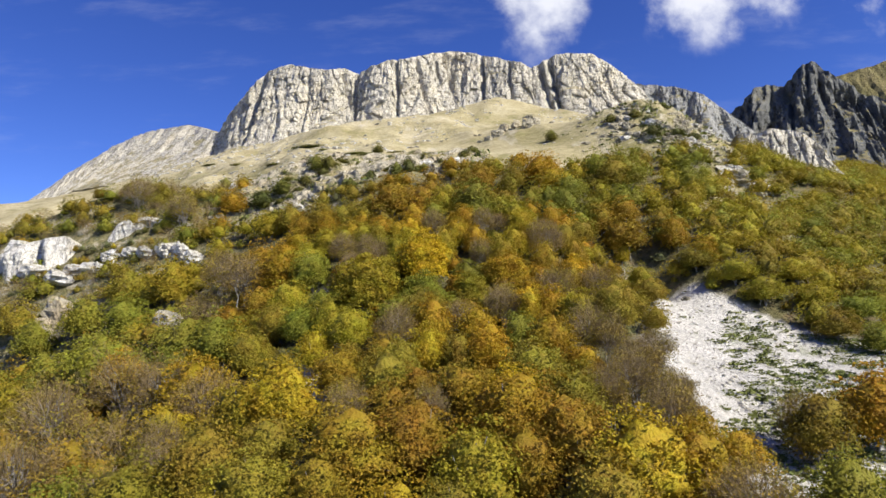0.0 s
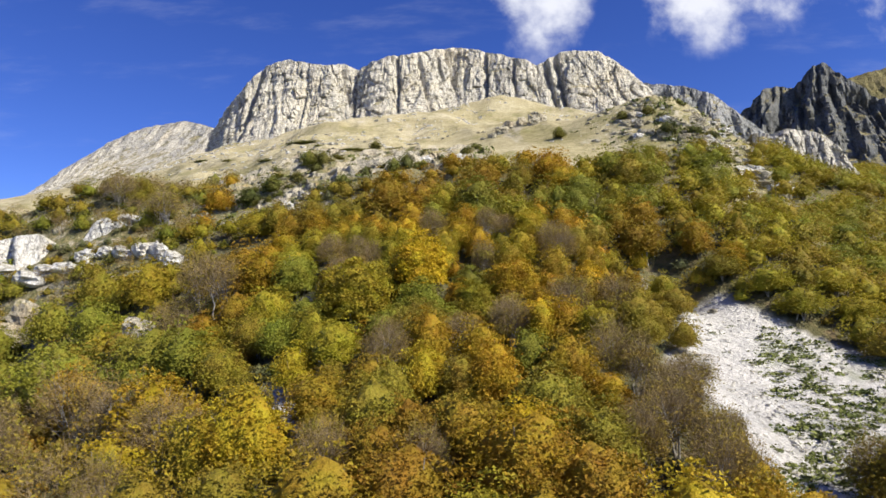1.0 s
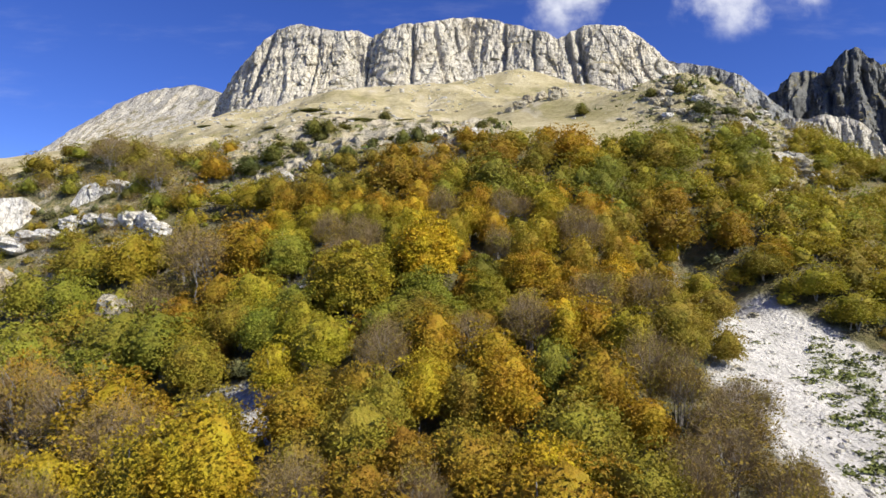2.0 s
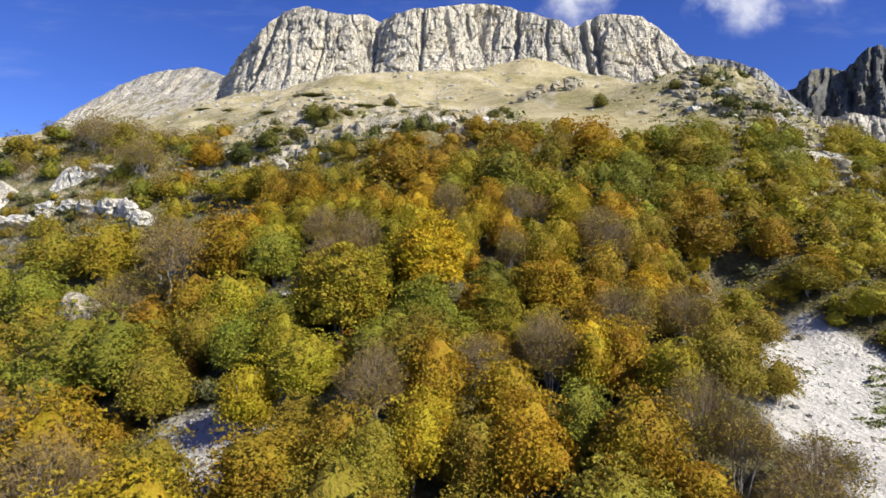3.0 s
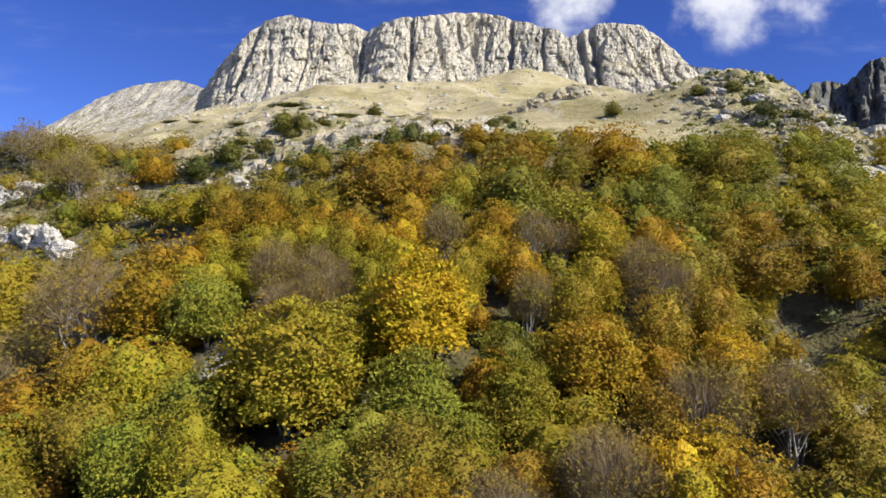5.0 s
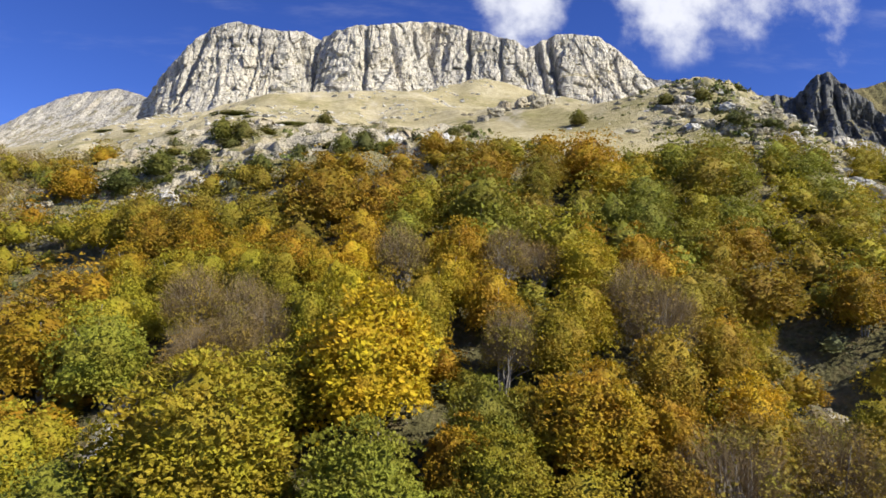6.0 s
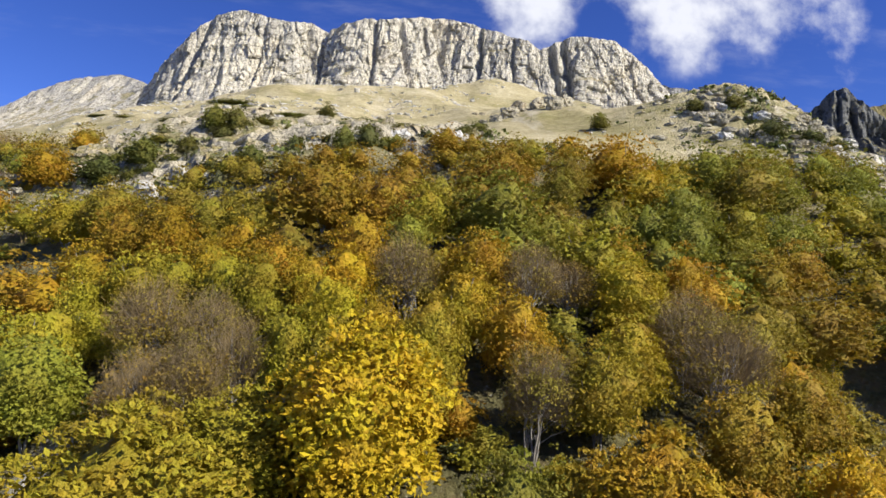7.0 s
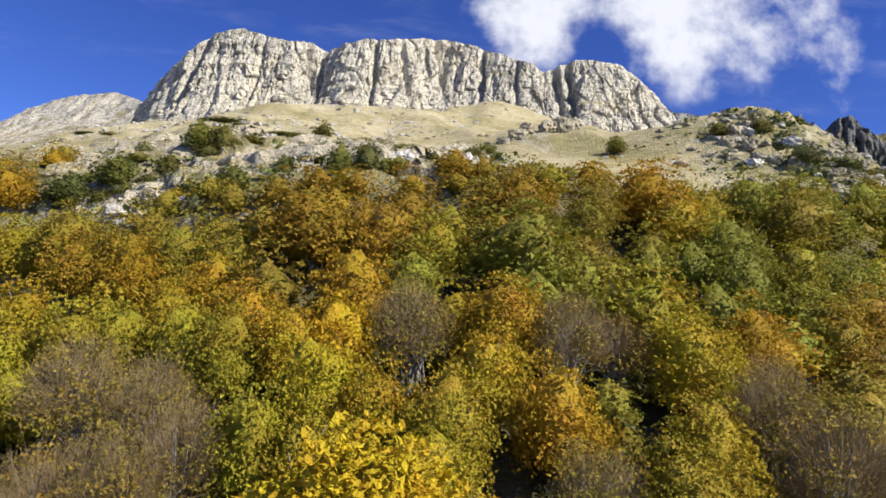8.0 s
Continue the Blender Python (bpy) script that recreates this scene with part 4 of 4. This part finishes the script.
grow("bare", -84.0, 171.0, 4.6, 5.0)
grow("olive", -92.0, 173.0, 4.4, 5.0)
HAND = [(x, y, colour) for x, y, wide, colour in STOOD]


# ---- the forest between them ----
def pick(x, y):
    """The colour that rules in that part of the forest: mostly that of the nearest tree that stands out."""
    if x < -55 and y > 136:
        return dice.choice(["bare", "bare", "olive", "green"])
    if x > 40 or x < -85:
        return dice.choice(["lime", "lime", "green", "olive"] if x > 0 else ["olive", "green", "bare"])
    if x < -22 and y < 92:
        return dice.choice(["bare", "bare", "olive", "rust"])
    if dice.random() < 0.25:
        return dice.choice(["olive", "olive", "lime", "rust"])
    return min(HAND, key=lambda h: (h[0] - x) ** 2 + (h[1] - y) ** 2 + dice.uniform(0, 12))[2].replace("yellowish", "lime").replace("yellow", "olive")


def fill_forest():
    spots = []
    for i in range(-42, 54):
        for j in range(0, 74):
            x, y = 3.7 * (i + dice.uniform(-0.42, 0.42)), 18 + 3.7 * (j + dice.uniform(-0.42, 0.42))
            spots.append((x, y))
    line = tree_line(np.array([s[0] for s in spots]))
    bare_ground = scree_mask(np.array([s[0] for s in spots]), np.array([s[1] for s in spots]))
    rocks = np.array([max(hill(x, y, -80, 152, 20, 3.5, 1.0), hill(x, y, 36.5, 119, 3.8, 8, 1.0), hill(x, y, 30.5, 118.5, 4, 6, 1.0), hill(x, y, 73, 147, 5, 4, 1.0), hill(x, y, -19, 103, 1.6, 6, 1.0), hill(x, y, -18.5, 80, 4.5, 5, 1.0), hill(x, y, -17.5, 73, 3, 3, 1.0), hill(x, y, 32, 112, 4, 3, 1.0), hill(x, y, -105, 182, 16, 9, 1.0), hill(x, y, -57, 141, 4, 4, 1.0), hill(x, y, -48, 112, 4, 5, 1.0), hill(x, y, 77, 150, 4, 4, 1.0), hill(x, y, -25, 88, 5, 4, 1.0),
                          hill(x, y, -83, 136, 5, 7, 1.0), hill(x, y, -96, 156, 18, 4, 1.0), hill(x, y, 66, 186, 13, 9, 1.1), hill(x, y, -38, 158, 14, 8, 1.0)) for x, y in spots])
    made = 0
    for (x, y), l, s, r in sorted(zip(spots, line, bare_ground, rocks), key=lambda q: q[0][1]):
        if y > l - 2 or s > 0.12 or r > 0.45 or abs(x - 4) > 0.71 * y + 12 or y < 38 + 6 * math.sin(x / 9) + dice.uniform(-5, 5) or dice.random() < 0.06:
            continue
        if 19 < x < 34 and 88 < y < 113 or 33 < x < 41 and 112 < y < 121:
            continue
        right = x > 36 and y > 84
        wide = dice.uniform(4.4, 7.0) if right else dice.uniform(4.4, 7.6)
        if any((x - a) ** 2 + (y - b) ** 2 < ((0.27 if right else 0.29) * (wide + w)) ** 2 for a, b, w, _ in STOOD):
            continue
        tall = wide * 0.5 + dice.uniform(2.0, 3.4)
        tall = min(tall, 3.4 + 0.24 * (l - y), 5.2 if x < -55 and y > 136 else 12)
        wide = min(wide, tall + 0.6)
        if made < 80 and abs(x) < 34 and y < 118:
            grow(pick(x, y), x, y, tall, wide)
            made += 1
        else:
            grow_far(pick(x, y), x, y, tall, wide)


fill_forest()


def undergrowth():
    """Low shrubs in the gaps of the forest."""
    rng = np.random.default_rng(8)
    y = rng.uniform(40, 185, 900)
    x = rng.uniform(-1, 1, 900) * (0.75 * y + 15)
    fits = (y < tree_line(x) + 4) & (scree_mask(x, y) < 0.35)
    for x, y in zip(x[fits].tolist(), y[fits].tolist()):
        wide = dice.uniform(1.4, 3.4)
        FAR.append(("shrub", dice.choice(["sage", "olive", "green", "lime", "rust"]), x, y, wide * 0.75, wide))


for n in range(130):
    sw = dice.uniform(1.6, 4.6)
    FAR.append(("shrub", dice.choice(["juniper", "olive", "sage", "moss", "green"]), dice.uniform(-116, -56), dice.uniform(139, 172), sw * 0.7, sw))
undergrowth()


def low_growth():
    """Young beeches and shrubs that fill the gaps under the nearest trees."""
    own = random.Random(21)
    for i in range(-9, 10):
        for j in range(0, 13):
            x, y = 3.1 * (i + own.uniform(-0.4, 0.4)), 85 + 2.9 * (j + own.uniform(-0.4, 0.4))
            wide = own.uniform(2.6, 4.2)
            if scree_mask(np.array([x]), np.array([y]))[0] > 0.2 or abs(x + 19.4) < 2.4 or abs(x + 2) < 4 and 90 < y < 101 or any((x - a) ** 2 + (y - b) ** 2 < (0.30 * w + 0.6) ** 2 for a, b, w, _ in STOOD):
                continue
            bush(own.choice(["olive", "lime", "green", "rust", "olive", "orange"]), x, y, wide, wide * own.uniform(0.65, 1.0), "low young beech filling the gap between forest trees")
            STOOD.append((x, y, wide, ""))


low_growth()


def far_woods():
    """All lesser trees and low growth joined: leaves, twigs and wood."""
    leaf_v, leaf_f, leaf_c, wood_v, wood_f, nl, nw = [], [], [], [], [], 0, 0
    for style, colour, x, y, tall, wide in FAR:
        wood, leaf, bare = SHAPES[style, "far", dice.randrange(6 if style == "leafy" else 3)]
        a, z = dice.uniform(0, 2 * math.pi), float(land(np.array([x]), np.array([y]))[0]) - 0.1
        turn = np.array([[math.cos(a), -math.sin(a), 0], [math.sin(a), math.cos(a), 0], [0, 0, 1]]) * [wide / WIDE, wide / WIDE, tall / TALL]
        place = lambda v: v @ np.array([[turn[0, 0], turn[1, 0], 0], [turn[0, 1], turn[1, 1], 0], [0, 0, tall / TALL]]) + [x, y, z]
        v, f = leaf
        leaf_v.append(place(v)), leaf_f.append(f + nl), leaf_c.append(np.tile(tint_of(colour)[:3], (len(v), 1)))
        nl += len(v)
        if style != "shrub":
            for v, f in ([wood] if bare is None else [wood, bare]):
                wood_v.append(place(v)), wood_f.append(f + nw)
                nw += len(v)
    thing("forest_foliage", "mixed green, yellow and rust foliage of the denser forest", "foliage", kind="stuff",
          data=mesh_of("forest_foliage", np.vstack(leaf_v), np.vstack(leaf_f), [LEAF_FAR], None, True, tint=np.vstack(leaf_c)))
    thing("forest_wood", "grey-brown trunks and bare twigs of the denser forest", "wood", kind="stuff",
          data=mesh_of("forest_wood", np.vstack(wood_v), np.vstack(wood_f), [TWIG]))


far_woods()


# ---- low shrubs beside the stony clearing ----
for sx, sy, sw in ((-29.5, 88.5, 4.0), (-27.2, 90.0, 3.6), (-25.4, 91.2, 3.8), (-23.0, 89.6, 3.2), (-21.2, 88.2, 3.4), (-31.5, 86.5, 3.8), (-19.0, 88.0, 2.6), (-16.2, 87.4, 2.6), (-12.2, 84.0, 2.4)):
    bush("sage", sx, sy, sw, sw * 0.5, "low grey-green shrub beside the stony clearing")


# ---- bushes of the upper slope ----
bush("moss", -32.5, 172.0, 5.6, 5.4, "pair of yellow-green bushes above the rock ledges"), bush("juniper", -28.6, 172.0, 5.6, 5.8, "olive-green bush above the rock ledges")
bush("moss", -67, 200, 7.0, 6.5, "yellow-green bush beside pale rocks")
bush("dark", -45, 163, 7.5, 5.0), bush("juniper", -40.5, 165, 6.5, 5.2), bush("juniper", -9.2, 148, 3.7, 4.0), bush("dark", -6.0, 148.5, 3.2, 3.6), bush("moss", 35.2, 186, 4.2, 4.0, "lone yellow-green bush in the dry meadow")
bush("dark", 59.8, 171, 5.5, 4.2), bush("juniper", 58.8, 181, 4.2, 3.4), bush("juniper", 52.3, 183, 4.0, 3.2), bush("dark", 11.7, 200, 1.8, 1.5), bush("rust", 3.9, 149, 5.2, 4.0, "yellow-brown bush on the rock ledge")
bush("juniper", -20.2, 147, 4.0, 3.4), bush("juniper", -17.3, 191, 4.2, 3.0), bush("dark", -15.7, 150, 3.4, 3.4), bush("dark", -25.9, 150, 4.0, 3.2), bush("dark", 66.6, 170.5, 4.2, 2.6), bush("dark", 70.5, 169, 4.2, 2.6)
bush("juniper", -34.9, 168.6, 3.6, 2.4), bush("dark", -9.2, 186, 2.8, 1.8), bush("juniper", -52, 192, 4.5, 3.4)
for n in range(150):
    bx, by = dice.uniform(-60, 12), dice.uniform(149, 182)
    bush(dice.choice(["juniper", "dark", "sage", "moss", "juniper"]), bx, by, (bw := dice.uniform(1.2, 4.2)), bw * dice.uniform(0.35, 0.7), "small olive shrub among limestone ledges")
for n in range(14):
    bush(dice.choice(["juniper", "dark", "sage"]), dice.gauss(64, 8), dice.uniform(166, 190), (bw := dice.uniform(1.0, 2.6)), bw * 0.6, "small olive shrub among limestone ledges")
for mx, my, mw in ((-46.8, 229, 8), (-37, 208, 2.4), (-30.8, 196.3, 5.5), (-25.1, 196.5, 5.5), (-55.4, 215, 5), (-73.8, 233.6, 4.5), (-94, 261, 5.5), (-20, 190, 5), (-41, 203, 4), (-62, 210, 3.5), (-12, 194, 4), (-4, 188, 3.5)):
    bush("juniper", mx, my, mw * 1.5, 0.7 + mw * 0.06, "low spreading dark juniper mat in dry grass", mw * 0.5)


# ---- rocks ----
def rock_arrays(seed, detail, planes=14, rough=0.05):
    """A broken block, cut by flat planes."""
    rng = np.random.default_rng(seed)
    bm = bmesh.new()
    bmesh.ops.create_icosphere(bm, subdivisions=detail, radius=1)
    d = unit(np.array([v.co[:] for v in bm.verts]))
    f = np.array([[v.index for v in face.verts] for face in bm.faces])
    bm.free()
    n = unit(rng.normal(0, 1, (planes, 3)) * [1, 1, 0.9])
    n = np.vstack([n, [[0, 0, 1], [0.1, -1, 0.1], [-0.9, -0.4, 0.2], [0.9, -0.3, 0.1]]])
    reach = rng.uniform(0.62, 1.0, len(n))
    r = np.min(reach[None] / np.maximum(d @ n.T, 0.12), axis=1)
    v = d * np.minimum(r, 1.35)[:, None]
    v = v + d * (rough * fbm(d[:, 0] * 3 + seed, d[:, 1] * 3, d[:, 2] * 3, octaves=3, salt=seed))[:, None]
    return v, f


JAGGED = [mesh_of("boulder", *rock_arrays(70 + s, 3, 7, 0.30), [ROCK_NEAR]) for s in range(3)]
BLOCKS = [mesh_of("boulder", *rock_arrays(20 + s, 3, 9, 0.17), [ROCK_NEAR]) for s in range(7)]


PALE = [mesh_of("boulder", *rock_arrays(90 + s, 3, 8, 0.25), [ROCK_PALE]) for s in range(3)]


def boulder(x, y, wide, tall, deep=None, label="weathered pale grey limestone block on the slope", group="limestone blocks on the slope", sink=0.3, pale=False):
    m = pose(x, y, float(land(np.array([x]), np.array([y]))[0]) + tall * (0.5 - sink), dice.uniform(-12, 12), dice.uniform(-12, 12), dice.uniform(-35, 35)) @ Matrix.Diagonal((wide / 2, (deep or wide * 0.7) / 2, tall / 2, 1))
    thing("boulder", label, "rock", group, data=dice.choice(PALE if pale else BLOCKS if wide < 3 else JAGGED), at=m)


CRAG = "large pale limestone crag standing out of the forest"
rock_face("crag", CRAG, ROCK_PALE, -112, -56, 0.3, lambda s: (s, 157 + 2.5 * np.sin(s / 7) + 0 * s, curve(s, (-113, 57), (-107, 60.5), (-99, 62.5), (-92, 63.5), (-87, 60), (-84, 61), (-80.5, 67), (-75, 68), (-70, 66.5), (-67, 61), (-63, 59), (-59, 60), (-55, 56))),
          lambda s: curve(s, (-113, 12), (-90, 11), (-75, 9), (-66, 8), (-55, 7)), 3.5, 34, 0.7, 2.0, 510, [(-88, 4, 1.6, 2), (-66, 3, 1.5, 1), (-98, 3, 1.4, 2)], back=9.0, block=3.2)
for bx, by, bw, bt in ((-85, 149, 7, 4), (-78, 150, 6, 3.5), (-57.5, 141, 5, 5.5), (-54, 139, 4, 4),
                       (-61, 143, 6, 4), (-67, 146, 6, 3.5), (-48.5, 112, 6, 6), (-47, 110, 4, 4), (-83, 137, 6, 7), (-84, 134, 5, 6), (-88, 148, 8, 4), (-96, 152, 9, 4), (-104, 160, 9, 5), (-80, 148, 7, 3),
                       (-120, 188, 12, 6), (-72, 149, 5, 3), (-64, 200, 5, 5), (-61, 202, 4, 4), (-33, 150.5, 4.5, 3.6), (-29.5, 150, 3, 2.6), (-25.2, 145.8, 3.4, 2.8), (-2, 153, 3.6, 4), (5, 153.5, 3.4, 3.8)):
    boulder(bx, by, bw, bt, None, CRAG, "limestone crags", 0.25, by > 138)
for bx, by, bw, bt in ((76, 159, 7, 5), (72, 156, 5, 4), (80, 157, 6, 4), (74, 147, 7, 3), (79, 145, 6, 2.5), (69, 150, 5, 3), (31.5, 209, 4.4, 4.4), (28.5, 213, 4, 3.6), (35, 212, 3.5, 3.5), (21.5, 211, 5, 3), (24, 214, 4, 3.6),
                       (35.5, 231, 5, 4), (18, 209, 3, 2), (55, 182, 4, 2.6), (52.5, 180.5, 3.4, 2.4), (70, 178, 4, 2)):
    boulder(bx, by, bw, bt, None, "pale limestone outcrop with dark cracks in dry grass", "limestone outcrops", 0.3)
for n in range(100):
    bx, by = dice.uniform(-62, 13), dice.uniform(149, 184)
    if by > 178 - abs(bx + 20) * 0.12 and dice.random() < 0.6:
        continue
    bw = dice.uniform(1.2, 3.6)
    boulder(bx, by, bw, bw * dice.uniform(0.35, 0.7), bw * 0.6)
for ax, ay, bx, by, count in ((57, 172, 80, 160, 14), (60, 178, 82, 168, 15), (62, 184, 80, 175, 12), (54, 181, 62, 184, 6), (66, 170, 80, 164, 10), (48, 178, 58, 174, 8)):
    for n in range(count):
        k = (n + dice.uniform(0, 1)) / count
        bw = dice.uniform(1.6, 4.2)
        boulder(ax + (bx - ax) * k, ay + (by - ay) * k + dice.gauss(0, 0.9), bw, bw * dice.uniform(0.4, 0.75), bw * 0.7, "broken slab of bedded limestone on the rocky knob", "limestone outcrops", 0.35, dice.random() < 0.5)
for n in range(30):
    boulder(dice.gauss(66, 8), dice.uniform(162, 184), (bw := dice.uniform(1.0, 2.6)), bw * dice.uniform(0.3, 0.6), sink=0.42)
for n in range(34):
    boulder(dice.gauss(32, 2.6), dice.uniform(104, 119), (bw := dice.uniform(0.5, 1.7)), bw * dice.uniform(0.4, 0.8), label="pale boulder lying in the scree gully")
for n in range(22):
    k = dice.uniform(-0.25, 1.05)
    boulder(31.5 + 5.5 * k + dice.gauss(0, 0.5), 120.5 - 4 * k + dice.gauss(0, 0.5), (bw := dice.uniform(0.7, 2.0)), bw * dice.uniform(0.4, 0.8), label="pale boulder lying in the shaded gully", pale=True)
for n in range(26):
    boulder(dice.uniform(-60, 60), dice.uniform(190, 250), (bw := dice.uniform(0.8, 2.4)), bw * dice.uniform(0.3, 0.6), label="pale stone half buried in dry meadow grass")


def tier_of_rock(name, ax, ay, bx, by, tall, salt, mat=ROCK_NEAR, rise=None):
    """A low broken rock step between two places on the slope."""
    rise = rise or tall * 0.4
    size = math.hypot(bx - ax, by - ay)
    def crest(s):
        x, y = ax + (bx - ax) * s / size, ay + (by - ay) * s / size
        x, y = x + 0.9 * fbm(s / 5, s * 0 + salt, octaves=2, salt=salt), y + 1.4 * fbm(s / 4, s * 0 + salt, octaves=3, salt=salt + 3)
        return x, y, land(x, y) + rise + 0.5 * fbm(s / 3, s * 0, octaves=3, salt=salt + 7)
    rock_face(name, "stepped pale limestone ledge with tufts of grass", mat, 0, size, 0.25, crest, lambda s: tall + 0 * s, tall * 0.35, 18, 0.30, 0.45, salt, back=5.0, block=1.1)


for n, (ax, ay, bx, by, tall) in enumerate(((-45, 160, -22, 158, 3.4), (-40, 166, -12, 163, 2.4), (-12, 150, 6, 151, 4.0), (-30, 176, -4, 172, 2.2), (2, 154, 13, 158, 3.2), (-58, 178, -36, 181, 2.4), (-10, 158, 8, 162, 2.4), (-6, 170, 10, 172, 2.0), (-50, 154, -30, 153, 2.2), (-24, 154, -8, 156, 2.2), (-34, 171, -14, 168, 1.8), (-52, 170, -38, 172, 2.0), (-20, 178, 2, 178, 1.6),
                                            (68, 153, 79, 149, 4.2), (72, 160, 84, 157, 4.0), (-70, 196, -60, 199, 3.5))):
    tier_of_rock("rock_ledge", ax, ay, bx, by, tall, 400 + 13 * n, ROCK_PALE if 150 > by > 140 or 84 <= bx else ROCK_NEAR)


# thin beds of rock, one above the other, across the ledges
for n in range(20):
    ax, ay = dice.uniform(-62, -4), dice.uniform(150, 184)
    run = dice.uniform(10, 24)
    tier_of_rock("rock_ledge", ax, ay, ax + run, ay + dice.uniform(-3, 3) + run * 0.05, dice.uniform(1.0, 2.0), 700 + 13 * n, ROCK_NEAR, 0.7)


# ---- loose stones and tufts ----
def scatter(name, label, category, mat, shapes, spots, colours=None):
    vs, fs, n = [], [], 0
    for x, y, s, h in spots:
        v, f = shapes[dice.randrange(len(shapes))]
        a = dice.uniform(0, 6.28)
        c, q = math.cos(a) * s, math.sin(a) * s
        vs.append(np.stack([v[:, 0] * c - v[:, 1] * q + x, v[:, 0] * q + v[:, 1] * c + y, v[:, 2] * h], 1)), fs.append(f + n)
        n += len(v)
    v = np.vstack(vs)
    sizes = [len(a) for a in vs]
    ground = np.repeat(land(np.array([p[0] for p in spots]), np.array([p[1] for p in spots])), sizes)
    v[:, 2] += ground
    thing(name, label, category, kind="stuff", data=mesh_of(name, v, np.vstack(fs), [mat]))


def scree_spots(seed, count, low, high, flat, wish=None):
    rng = np.random.default_rng(seed)
    n = count * 14
    near = rng.uniform(0, 1, n) < 0.9
    x, y = np.where(near, rng.uniform(22, 75, n), rng.uniform(-24, -8, n)), np.where(near, rng.uniform(44, 118, n), rng.uniform(70, 92, n))
    fits = scree_mask(x, y) > 0.4
    if wish:
        fits &= wish(x, y)
    s = low + (high - low) * rng.uniform(0, 1, n) ** 3
    return np.stack([x, y, s, s * flat], 1)[fits][:count].tolist()


def ledge_spots(seed, count, low, high, flat):
    rng = np.random.default_rng(seed)
    n = count * 2
    x = np.where(rng.uniform(0, 1, n) < 0.7, rng.uniform(-64, 14, n), rng.normal(67, 9, n))
    y = np.where(x < 30, rng.uniform(147, 188, n), rng.uniform(160, 194, n))
    keep = fbm(x / 7, y / 5, octaves=2, salt=seed) > -0.1
    s = low + (high - low) * rng.uniform(0, 1, n) ** 3
    return np.stack([x, y, s, s * flat], 1)[keep][:count].tolist()


PEBBLES = [rock_arrays(40 + s, 1, 8) for s in range(6)]
scatter("scree_stones", "loose white limestone stones of the scree", "stones", ROCK_PALE, PEBBLES, scree_spots(3, 2600, 0.10, 0.55, 0.6))


def tuft_arrays(seed):
    rng = np.random.default_rng(seed)
    at = rng.normal(0, 0.42, (13, 3)) * [1, 1, 0]
    return sprays(rng, at + [0, 0, 0.18], unit(at + [0, 0, 0.9]), 0.42, 0.2, -0.3)


def grassy(x, y):
    rich = smooth(-1, 3, x - 24.4 - 0.45 * (y - 62)) * smooth(101, 95, y)
    return value_noise(x / 1.5, y / 1.7, salt=64) + 0.5 * fbm(x / 7, y / 7, octaves=2, salt=61) > 0.95 - 1.25 * rich


scatter("grass_tufts", "green grass tufts growing between scree stones", "grass", GRASS, [tuft_arrays(s) for s in range(5)], scree_spots(4, 5200, 0.55, 1.4, 0.6, grassy))
scatter("ledge_stones", "broken pale limestone stones on the rocky ledges", "stones", ROCK_NEAR, PEBBLES, ledge_spots(6, 3400, 0.2, 1.4, 0.5))
scatter("ledge_grass", "dark green and dry tufts between the rock ledges", "grass", GRASS, [tuft_arrays(s) for s in range(5, 9)], ledge_spots(7, 1700, 0.8, 2.4, 0.7))


def meadow_spots(seed, count, low, high, flat):
    rng = np.random.default_rng(seed)
    x, y = rng.uniform(-150, 95, count * 2), rng.uniform(182, 335, count * 2)
    keep = fbm(x / 11, y / 30, octaves=2, salt=seed) > 0.05
    s = low + (high - low) * rng.uniform(0, 1, count * 2) ** 3
    return np.stack([x, y, s, s * flat], 1)[keep][:count].tolist()


scatter("meadow_stones", "pale stones scattered in the dry meadow", "stones", ROCK_PALE, PEBBLES, meadow_spots(9, 1700, 0.25, 1.3, 0.5))
